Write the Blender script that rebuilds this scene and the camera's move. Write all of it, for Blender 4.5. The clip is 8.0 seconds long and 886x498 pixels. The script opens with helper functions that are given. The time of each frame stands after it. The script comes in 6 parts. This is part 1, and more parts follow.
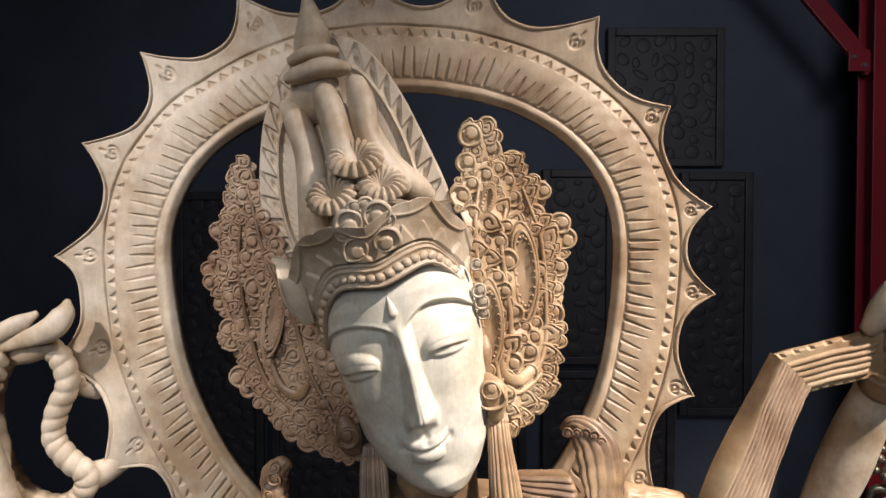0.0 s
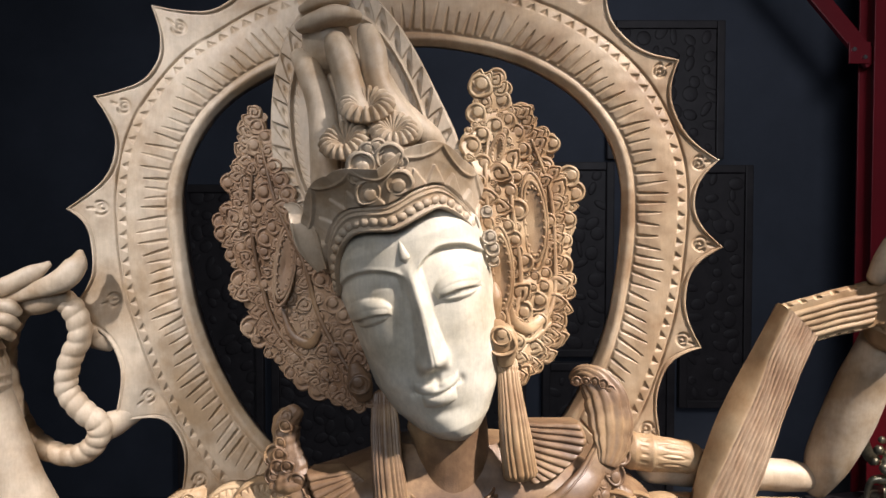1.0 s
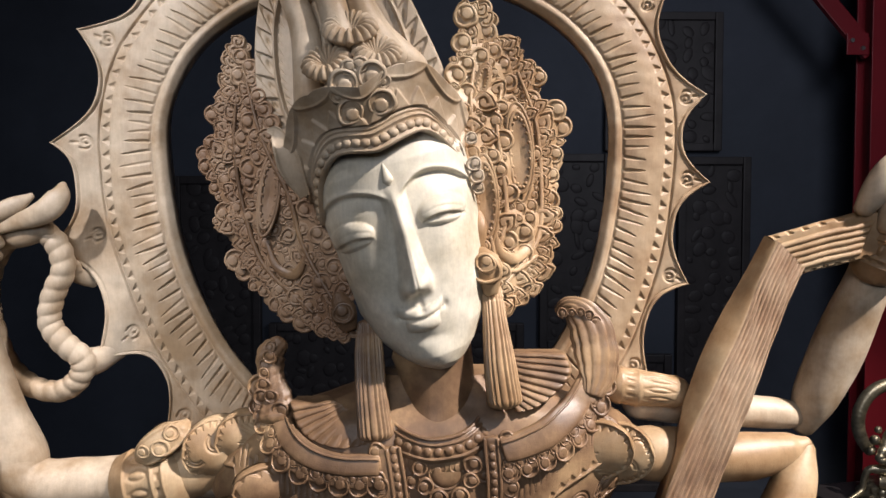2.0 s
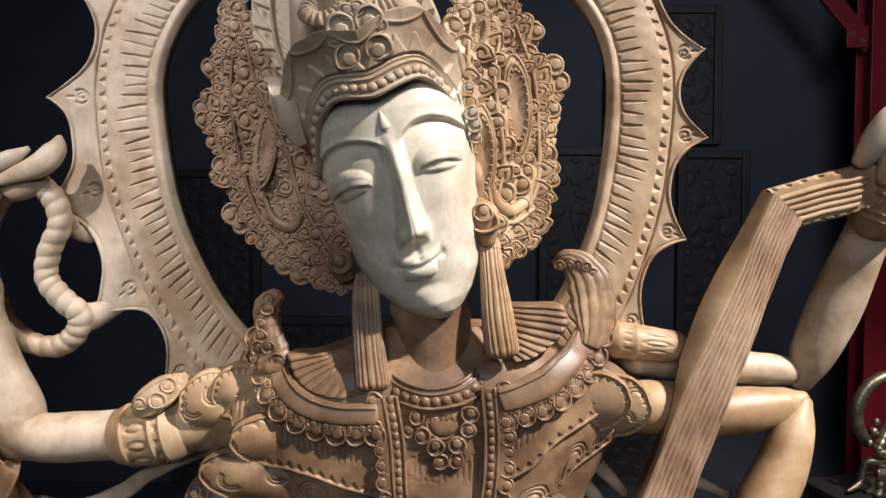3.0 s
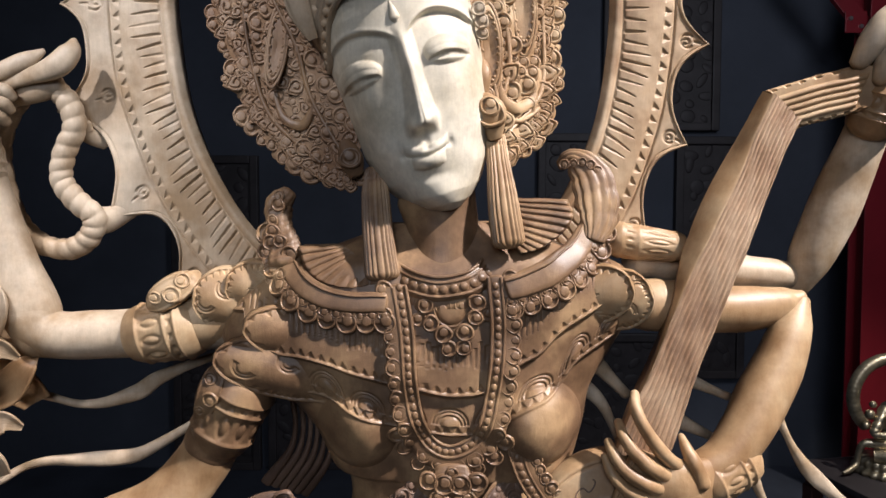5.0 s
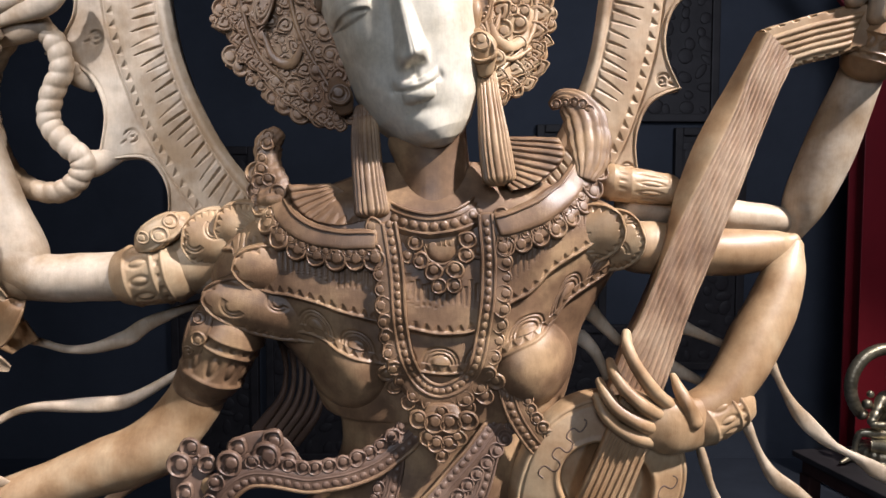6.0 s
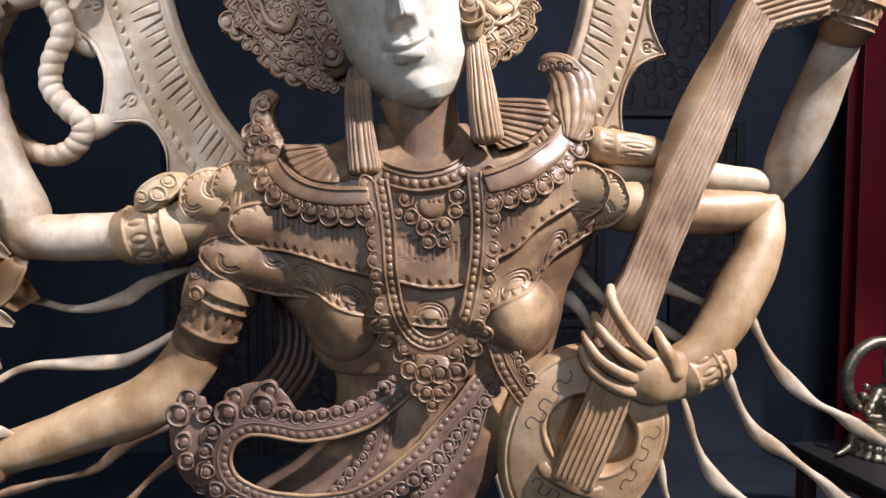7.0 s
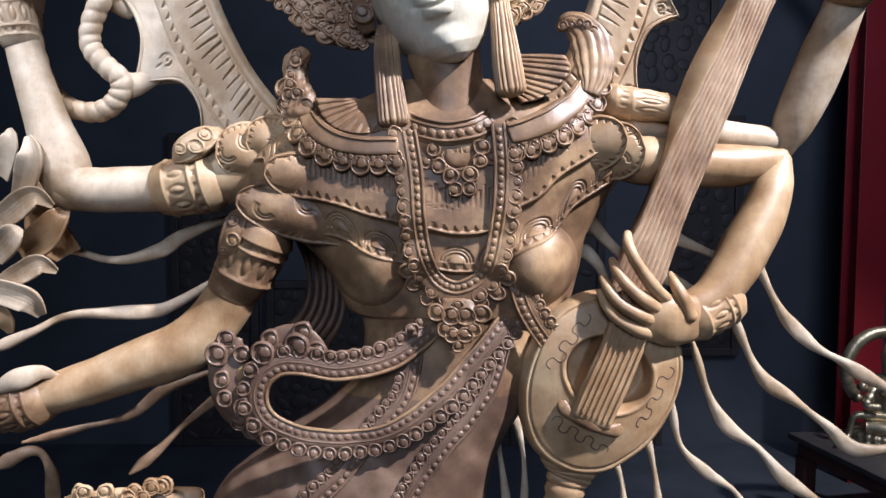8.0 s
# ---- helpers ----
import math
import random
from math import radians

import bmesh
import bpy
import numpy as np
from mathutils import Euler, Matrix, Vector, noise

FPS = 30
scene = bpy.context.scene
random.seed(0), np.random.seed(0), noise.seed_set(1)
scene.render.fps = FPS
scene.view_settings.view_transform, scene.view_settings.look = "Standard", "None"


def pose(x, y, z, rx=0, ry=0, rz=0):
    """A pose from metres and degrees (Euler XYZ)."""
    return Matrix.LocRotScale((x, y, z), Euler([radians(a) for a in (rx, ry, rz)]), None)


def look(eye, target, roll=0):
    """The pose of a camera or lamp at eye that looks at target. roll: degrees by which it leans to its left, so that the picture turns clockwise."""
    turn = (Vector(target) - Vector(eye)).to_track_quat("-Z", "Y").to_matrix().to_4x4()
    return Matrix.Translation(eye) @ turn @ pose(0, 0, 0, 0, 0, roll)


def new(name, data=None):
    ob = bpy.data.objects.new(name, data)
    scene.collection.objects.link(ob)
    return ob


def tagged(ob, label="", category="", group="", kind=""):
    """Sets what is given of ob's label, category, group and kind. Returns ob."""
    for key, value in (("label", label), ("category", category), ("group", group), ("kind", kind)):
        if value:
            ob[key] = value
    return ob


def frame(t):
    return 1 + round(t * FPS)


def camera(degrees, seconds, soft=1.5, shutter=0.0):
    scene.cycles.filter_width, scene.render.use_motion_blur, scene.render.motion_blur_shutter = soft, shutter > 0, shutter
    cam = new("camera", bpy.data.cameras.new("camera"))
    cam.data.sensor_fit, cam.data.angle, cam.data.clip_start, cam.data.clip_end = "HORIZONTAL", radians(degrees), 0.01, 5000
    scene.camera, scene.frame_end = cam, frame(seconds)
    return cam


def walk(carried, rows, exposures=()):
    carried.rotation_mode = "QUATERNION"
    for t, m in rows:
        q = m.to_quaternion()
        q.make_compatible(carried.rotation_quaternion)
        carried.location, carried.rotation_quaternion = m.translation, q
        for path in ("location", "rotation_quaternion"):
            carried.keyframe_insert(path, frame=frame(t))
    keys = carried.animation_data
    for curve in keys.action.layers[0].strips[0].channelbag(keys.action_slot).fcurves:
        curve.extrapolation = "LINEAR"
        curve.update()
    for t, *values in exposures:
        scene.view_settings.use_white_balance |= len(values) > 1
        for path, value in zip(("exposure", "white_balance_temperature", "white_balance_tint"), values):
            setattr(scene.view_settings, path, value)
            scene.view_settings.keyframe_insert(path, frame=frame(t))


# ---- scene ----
# ---- camera ----
cam = camera(63.7, 8.0)
METRES, EYE, TILT, LEAN, TURN = 0.2232, 2.1, -1.5, 0.0, 0.0
ROWS = [
    (0, 0, 0, 0, 0, 0, 0),
    (0.5, -0.0249, 0.0015, -0.0626, -0.05, -0.09, 0.01),
    (1, -0.0252, -0.0131, -0.1069, -0.06, -0.33, -0.02),
    (1.5, -0.0048, -0.0061, -0.1858, -0.13, -0.49, -0.04),
    (3, 0.0109, -0.0028, -0.3599, -0.22, -0.92, -0.09),
    (3.5, 0.0117, -0.0205, -0.4079, -0.27, -1.04, -0.08),
    (4, -0.0006, -0.0366, -0.4727, -0.31, -1.21, -0.07),
    (4.5, -0.0135, -0.0508, -0.5229, -0.35, -1.33, -0.07),
    (6, 0.0091, -0.0371, -0.7104, -0.46, -1.89, -0.1),
    (6.5, 0.0221, -0.0581, -0.7591, -0.53, -2.03, -0.12),
    (7, 0.0287, -0.0931, -0.801, -0.56, -2.11, -0.07),
    (7.5, -0.0051, -0.1334, -0.8493, -0.61, -2.25, -0.04),
    (8, -0.0346, -0.1796, -0.9128, -0.61, -2.46, -0.08),
]

walk(cam, [(t, pose(0, 0, EYE, TILT, LEAN, TURN) @ pose(METRES * x, METRES * y, METRES * z, 90 + pitch, roll, yaw)) for t, x, y, z, yaw, pitch, roll in ROWS],
     [(0.0, -0.03, 6300, 14), (3.5, -0.17, 6350, 15), (5.5, -0.04, 6100, 15), (8.0, 0.25, 5550, 14)])

# ---- light: two ceiling spots over the statue in a dark hall ----
world = bpy.data.worlds.new("hall_dark")
world.use_nodes = True
world.node_tree.nodes["Background"].inputs[0].default_value = (0.45, 0.6, 1.0, 1)
world.node_tree.nodes["Background"].inputs[1].default_value = 0.08
scene.world = world


def spot(name, eye, target, watts, colour, size, radius, blend):
    lamp = bpy.data.lights.new(name, "SPOT")
    lamp.energy, lamp.color, lamp.spot_size, lamp.spot_blend, lamp.shadow_soft_size = watts, colour, radians(size), blend, radius
    ob = new(name, lamp)
    ob.matrix_world = look(eye, target)
    return ob


spot("gallery_spot", (1.64, -0.58, 3.92), (0.065, 0.36, 1.882), 890, (1.0, 0.91, 0.82), 14.5, 0.05, 1.0)
spot("ceiling_spot", (-0.9, -0.8, 3.2), (-0.25, 0.39, 2.14), 180, (1.0, 0.94, 0.88), 14, 0.03, 0.9)
spot("ceiling_spot", (-0.8, -0.5, 3.2), (-0.26, 0.38, 1.83), 75, (1.0, 0.92, 0.86), 10, 0.03, 0.9)
# soft fill from in front, an added lamp that no view shows
fill_lamp = new("unseen_fill_lamp", bpy.data.lights.new("unseen_fill_lamp", "AREA"))
fill_lamp.data.energy, fill_lamp.data.size, fill_lamp.data.color = 26.5, 1.2, (0.9, 0.95, 1.0)
fill_lamp.matrix_world = look((-0.3, -2.5, 3.0), (0, 0.4, 1.9))
# two unseen spots, added to brighten the far wall and the brass figure
spot("unseen_hall_spot", (1.9, 1.3, 3.7), (0.7, 5.4, 1.2), 108, (0.92, 0.95, 1.0), 128, 0.45, 0.6)
spot("unseen_hall_spot", (3.3, 2.6, 3.4), (2.5, 3.9, 0.8), 210, (1.0, 0.92, 0.8), 40, 0.06, 0.8)


# ---- materials ----
def shader(name):
    mat = bpy.data.materials.new(name)
    mat.use_nodes = True
    return mat, mat.node_tree, mat.node_tree.nodes["Principled BSDF"]


def put(tree, kind, **values):
    node = tree.nodes.new(kind)
    for key, value in values.items():
        node.inputs[key.replace("_", " ")].default_value = value
    return node


def wood(name, dark, mid, light, rough, grain=1.0, bump=0.25, spots=0.5):
    """Carved wood: stains, long grain that runs up, fine pores."""
    mat, tree, bsdf = shader(name)
    where = tree.nodes.new("ShaderNodeTexCoord")
    stretch = tree.nodes.new("ShaderNodeMapping")
    stretch.inputs["Scale"].default_value = (1, 1, 0.12)
    tree.links.new(where.outputs["Object"], stretch.inputs[0])
    stain = put(tree, "ShaderNodeTexNoise", Scale=29.0, Detail=5.0, Roughness=0.6)
    fine = put(tree, "ShaderNodeTexNoise", Scale=680.0 * grain, Detail=4.0, Roughness=0.65)
    pore = put(tree, "ShaderNodeTexNoise", Scale=1450.0, Detail=3.0, Roughness=0.6)
    blot = put(tree, "ShaderNodeTexNoise", Scale=90.0, Detail=6.0, Roughness=0.7)
    tree.links.new(where.outputs["Object"], stain.inputs[0])
    tree.links.new(stretch.outputs[0], fine.inputs[0])
    tree.links.new(where.outputs["Object"], pore.inputs[0])
    tree.links.new(where.outputs["Object"], blot.inputs[0])
    ramp = tree.nodes.new("ShaderNodeValToRGB")
    ramp.color_ramp.elements[0].position, ramp.color_ramp.elements[0].color = 0.36, (*dark, 1)
    ramp.color_ramp.elements[1].position, ramp.color_ramp.elements[1].color = 0.66, (*light, 1)
    middle = ramp.color_ramp.elements.new(0.5)
    middle.color = (*mid, 1)
    tree.links.new(stain.outputs[0], ramp.inputs[0])
    tone = tree.nodes.new("ShaderNodeMapRange")
    tone.inputs[1].default_value, tone.inputs[2].default_value, tone.inputs[3].default_value, tone.inputs[4].default_value = 0.3, 0.7, 1 - 0.3 * spots, 1 + 0.2 * spots
    tree.links.new(blot.outputs[0], tone.inputs[0])
    line = tree.nodes.new("ShaderNodeMapRange")
    line.inputs[1].default_value, line.inputs[2].default_value, line.inputs[3].default_value, line.inputs[4].default_value = 0.35, 0.65, 0.94, 1.04
    tree.links.new(fine.outputs[0], line.inputs[0])
    both = tree.nodes.new("ShaderNodeMath")
    both.operation = "MULTIPLY"
    tree.links.new(tone.outputs[0], both.inputs[0])
    tree.links.new(line.outputs[0], both.inputs[1])
    mix = tree.nodes.new("ShaderNodeVectorMath")
    mix.operation = "SCALE"
    tree.links.new(ramp.outputs[0], mix.inputs[0])
    tree.links.new(both.outputs[0], mix.inputs["Scale"])
    tree.links.new(mix.outputs[0], bsdf.inputs["Base Color"])
    gloss = tree.nodes.new("ShaderNodeMapRange")
    gloss.inputs[3].default_value, gloss.inputs[4].default_value = rough - 0.12, rough + 0.15
    tree.links.new(blot.outputs[0], gloss.inputs[0])
    tree.links.new(gloss.outputs[0], bsdf.inputs["Roughness"])
    total = tree.nodes.new("ShaderNodeMath")
    total.operation = "ADD"
    tree.links.new(fine.outputs[0], total.inputs[0])
    marks = tree.nodes.new("ShaderNodeMath")
    marks.operation = "MULTIPLY_ADD"
    marks.inputs[1].default_value = 2.2
    tree.links.new(blot.outputs[0], marks.inputs[0])
    tree.links.new(pore.outputs[0], marks.inputs[2])
    tree.links.new(marks.outputs[0], total.inputs[1])
    relief = put(tree, "ShaderNodeBump", Strength=bump, Distance=0.0005)
    tree.links.new(total.outputs[0], relief.inputs["Height"])
    tree.links.new(relief.outputs[0], bsdf.inputs["Normal"])
    return mat


def painted(name, colour, rough, metal=0.0, vary=0.25, scale=3.0):
    mat, tree, bsdf = shader(name)
    where = tree.nodes.new("ShaderNodeTexCoord")
    stain = put(tree, "ShaderNodeTexNoise", Scale=scale, Detail=7.0, Roughness=0.65)
    tree.links.new(where.outputs["Object"], stain.inputs[0])
    tone = tree.nodes.new("ShaderNodeMapRange")
    tone.inputs[1].default_value, tone.inputs[2].default_value, tone.inputs[3].default_value, tone.inputs[4].default_value = 0.3, 0.7, 1 - vary, 1 + vary
    tree.links.new(stain.outputs[0], tone.inputs[0])
    mix = tree.nodes.new("ShaderNodeVectorMath")
    mix.operation = "SCALE"
    mix.inputs[0].default_value = colour
    tree.links.new(tone.outputs[0], mix.inputs["Scale"])
    tree.links.new(mix.outputs[0], bsdf.inputs["Base Color"])
    bsdf.inputs["Roughness"].default_value, bsdf.inputs["Metallic"].default_value = rough, metal
    relief = put(tree, "ShaderNodeBump", Strength=0.2, Distance=0.004)
    tree.links.new(stain.outputs[0], relief.inputs["Height"])
    tree.links.new(relief.outputs[0], bsdf.inputs["Normal"])
    return mat


PALE, CREAM, TAN, BROWN, CHEST, UMBER, HONEY = 0, 1, 2, 3, 4, 5, 6
WOODS = [
    wood("pale_face_wood", (0.47, 0.41, 0.30), (0.6, 0.55, 0.44), (0.66, 0.62, 0.52), 0.5, 1.0, 0.12, 0.75),
    wood("cream_wood", (0.33, 0.232, 0.138), (0.455, 0.36, 0.256), (0.545, 0.458, 0.348), 0.5, 1.0, 0.14, 0.6),
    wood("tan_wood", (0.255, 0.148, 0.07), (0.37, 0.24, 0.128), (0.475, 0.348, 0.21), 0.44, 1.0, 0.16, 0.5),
    wood("brown_wood", (0.085, 0.05, 0.034), (0.135, 0.083, 0.056), (0.215, 0.142, 0.1), 0.42, 1.0, 0.16, 0.6),
    wood("stained_wood", (0.115, 0.066, 0.036), (0.195, 0.116, 0.063), (0.36, 0.235, 0.125), 0.4, 1.0, 0.2, 0.8),
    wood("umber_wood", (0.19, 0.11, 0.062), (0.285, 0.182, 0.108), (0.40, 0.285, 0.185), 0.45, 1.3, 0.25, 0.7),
    wood("honey_wood", (0.28, 0.178, 0.098), (0.40, 0.285, 0.175), (0.49, 0.375, 0.255), 0.5, 1.0, 0.14, 0.6),
]
HALL_WALL = painted("dark_blue_wall_paint", (0.066, 0.077, 0.104), 0.75, 0, 0.3, 0.8)
HALL_FLOOR = painted("dark_concrete", (0.06, 0.07, 0.095), 0.6, 0, 0.3, 2.0)
RED_STEEL = painted("red_steel_paint", (0.23, 0.012, 0.02), 0.45, 0, 0.2, 1.2)
DARK_WOOD = painted("dark_carved_wood", (0.04, 0.034, 0.036), 0.55, 0, 0.4, 6.0)
RED_WOOD = painted("red_brown_table_wood", (0.07, 0.028, 0.022), 0.5, 0, 0.4, 6.0)
STEEL = painted("bright_steel", (0.6, 0.6, 0.6), 0.35, 1.0, 0.2, 5.0)
BRASS = painted("aged_brass", (0.5, 0.43, 0.3), 0.4, 0.85, 0.45, 22.0)


# ---- carving tools: everything of the statue goes into one mesh ----
VERTS, QUADS, INKS = [], [], []
COUNT = [0]


def add(points, quads, ink):
    VERTS.append(np.asarray(points, float).reshape(-1, 3))
    QUADS.append(np.asarray(quads, int).reshape(-1, 4) + COUNT[0])
    INKS.append(np.full(len(QUADS[-1]), ink))
    COUNT[0] += len(VERTS[-1])


def grid(p, ink, round_u=False, round_v=False):
    """A sheet of quads over an (m, n, 3) array of places."""
    m, n = p.shape[:2]
    k = np.arange(m * n).reshape(m, n)
    if round_u:
        k = np.concatenate([k, k[:1]], 0)
    if round_v:
        k = np.concatenate([k, k[:, :1]], 1)
    add(p, np.stack([k[:-1, :-1], k[1:, :-1], k[1:, 1:], k[:-1, 1:]], -1), ink)


def smooth(points, n):
    """n places along a Catmull-Rom curve through the points (of any dimension)."""
    p = np.asarray(points, float)
    if p.ndim == 1:
        p = p[:, None]
    p = np.concatenate([2 * p[:1] - p[1:2], p, 2 * p[-1:] - p[-2:-1]])
    s = np.linspace(0, len(p) - 3 - 1e-9, n)
    i = s.astype(int)
    t = (s - i)[:, None]
    a, b, c, d = p[i], p[i + 1], p[i + 2], p[i + 3]
    return 0.5 * (2 * b + (c - a) * t + (2 * a - 5 * b + 4 * c - d) * t ** 2 + (3 * b - a - 3 * c + d) * t ** 3)


def unit(v):
    return v / np.maximum(np.linalg.norm(v, axis=-1, keepdims=True), 1e-12)


def axes(path, face=(0, -1, 0)):
    """Along, across and outward directions of a path; outward leans to face."""
    along = unit(np.gradient(path, axis=0))
    across = unit(np.cross(along, np.broadcast_to(np.asarray(face, float), path.shape)))
    return along, across, unit(np.cross(across, along))


def tube(points, widths, ink, n=48, seg=18, depth=1.0, face=(0, -1, 0), square=2.0, ends=True, bump=None, power=1.0):
    """A limb through the points; widths: half-widths across, depth: times that in the other direction."""
    path = smooth(points, n)
    w = smooth(widths, n)
    w = np.concatenate([w, w * depth], 1) if w.shape[1] == 1 else w
    along, across, out = axes(path, face)
    a = np.linspace(0, 2 * np.pi, seg, endpoint=False)
    ca, sa = np.cos(a), np.sin(a)
    ca, sa = np.sign(ca) * np.abs(ca) ** (2 / square), np.sign(sa) * np.abs(sa) ** (2 / square)
    scale = np.ones((n, seg))
    if bump is not None:
        s = np.linspace(0, 1, n)[:, None]
        scale = scale + bump(s, a[None])
    p = path[:, None] + across[:, None] * (ca * scale)[..., None] * w[:, None, :1] + out[:, None] * (sa * scale)[..., None] * w[:, None, 1:]
    if ends:
        caps = []
        for k, sign in ((0, -1), (-1, 1)):
            rings = [path[k] + (p[k] - path[k]) * math.cos(b) + sign * along[k] * w[k].min() * math.sin(b) * 0.8 for b in (0.5, 0.95, 1.3, 1.56)]
            caps.append(rings if k else rings[::-1])
        p = np.concatenate([np.array(caps[0]), p, np.array(caps[1])])
    grid(p, ink, round_v=True)
    return path, across, out


def step_up(x, width):
    return 1 / (1 + np.exp(-np.clip(x / width, -30, 30)))


def bead_mesh(rows=5, seg=10):
    a = np.linspace(0, 2 * np.pi, seg, endpoint=False)
    b = np.linspace(-0.5, np.pi / 2 - 0.02, rows)
    p = np.stack([np.cos(b)[:, None] * np.cos(a), np.cos(b)[:, None] * np.sin(a), np.sin(b)[:, None] * np.ones(seg)], -1)
    k = np.arange(rows * seg).reshape(rows, seg)
    k = np.concatenate([k, k[:, :1]], 1)
    return p.reshape(-1, 3), np.stack([k[:-1, :-1], k[:-1, 1:], k[1:, 1:], k[1:, :-1]], -1).reshape(-1, 4)


def curl_mesh(hand=1, rings=17, seg=26):
    """A carved scroll of radius 1: a rim that winds round a boss, with a deep groove between and a pointed tail."""
    t = np.linspace(0, 2 * np.pi, seg, endpoint=False)[None]
    r = (1 - (1 - np.linspace(0.0, 1.0, rings)) ** 1.25)[:, None] + 0.012
    edge = 1 + 0.12 * np.exp(-((t - 4.3) / 0.4) ** 2) - 0.05 * np.exp(-((t - 5.2) / 0.35) ** 2)
    x, y = r * edge * np.cos(t), r * edge * np.sin(t)
    d = np.hypot(x - 0.18, y + 0.12) / 0.49
    h = 0.32 - 0.31 * step_up(0.72 - r, 0.025) * step_up(d - 1, 0.04)
    h = h + 0.05 * np.clip(1 - d ** 2, 0, 1) - 0.1 * np.exp(-(((r - 0.97) / 0.1) ** 2))
    h = h * np.clip((1.0 - r) / 0.06, -0.2, 1)
    p = np.stack([x, y * hand, np.maximum(h, -0.03)], -1)
    k = np.arange(rings * seg).reshape(rings, seg)
    k = np.concatenate([k, k[:, :1]], 1)
    q = np.stack([k[:-1, :-1], k[1:, :-1], k[1:, 1:], k[:-1, 1:]], -1).reshape(-1, 4)
    return p.reshape(-1, 3), q if hand > 0 else q[:, ::-1]


def volute_mesh(hand=1, rings=19, seg=30):
    """A carved leaf of radius 1 that winds into a volute and ends in a pointed tip along x."""
    t = np.linspace(0, 2 * np.pi, seg, endpoint=False)[None]
    r = np.linspace(0.012, 1.0, rings)[:, None]
    edge = 0.88 + 0.45 * np.exp(-(np.minimum(t, 2 * np.pi - t) / 0.3) ** 2) + 0.08 * np.abs(np.sin(t * 2.5))
    x, y = r * edge * np.cos(t), r * edge * np.sin(t)
    wind = np.minimum(np.abs(r - 0.2 - 0.085 * t), np.abs(r - 0.2 - 0.085 * (t + 2 * np.pi)))
    h = 0.36 - 0.34 * np.exp(-(wind / 0.075) ** 2) - 0.12 * np.clip((r - 0.75) / 0.25, 0, 1) ** 2
    h = h * np.clip((1.0 - r) / 0.06, -0.2, 1)
    k = np.arange(rings * seg).reshape(rings, seg)
    k = np.concatenate([k, k[:, :1]], 1)
    q = np.stack([k[:-1, :-1], k[1:, :-1], k[1:, 1:], k[:-1, 1:]], -1).reshape(-1, 4)
    return np.stack([x, y * hand, np.maximum(h, -0.03)], -1).reshape(-1, 3), q if hand > 0 else q[:, ::-1]


BEAD, CURL, CURL_BACK = bead_mesh(), curl_mesh(), curl_mesh(hand=-1)
VOLUTE, VOLUTE_BACK = volute_mesh(), volute_mesh(hand=-1)


def stamp(mesh, at, x, y, size, ink, high=1.0):
    """Sets a copy of a small form at a place, its x and y axes along x and y, its back on the surface."""
    x = unit(np.asarray(x, float))
    z = unit(np.cross(x, np.asarray(y, float)))
    y = np.cross(z, x)
    size = np.broadcast_to(np.asarray(size, float), 2)
    add(np.asarray(at) + mesh[0][:, :1] * x * size[0] + mesh[0][:, 1:2] * y * size[1] + mesh[0][:, 2:] * z * size.mean() * high, mesh[1], ink)


def even(path, step):
    """Places at even steps along a path, with the index at which each lies."""
    d = np.concatenate([[0], np.cumsum(np.linalg.norm(np.diff(path, axis=0), axis=1))])
    n = max(2, int(round(d[-1] / step)) + 1)
    return np.interp(np.linspace(0, d[-1], n), d, np.arange(len(path)))


def pick(values, at):
    return np.stack([np.interp(at, np.arange(len(values)), values[:, k]) for k in range(values.shape[1])], -1)


def beads(path, across, out, shift, step, size, ink, square=False, high=0.55):
    at = even(path, step)[:-1] + 0.25
    for p, c, o in zip(pick(path, at), pick(across, at), pick(out, at)):
        stamp(BEAD, p + c * shift, c, np.cross(o, c), size, ink, high)


def curls(path, across, out, shift, step, size, ink, flip=1, turn=0.0, high=0.8):
    """A row of scrolls along a path, set off across it."""
    at = even(path, step)
    size = min(size, step * 0.56)
    for i, (p, c, o) in enumerate(zip(pick(path, at), pick(across, at), pick(out, at))):
        side = np.cross(o, c)
        a = turn + random.uniform(-0.25, 0.25)
        x = c * math.cos(a) + side * math.sin(a)
        stamp(CURL if flip > 0 else CURL_BACK, p + c * shift, x, np.cross(o, x), size * random.uniform(0.9, 1.1), ink, high)


def bump_at(x, y, cx, cy, sx, sy):
    return np.exp(-((x - cx) / sx) ** 2 - ((y - cy) / sy) ** 2)


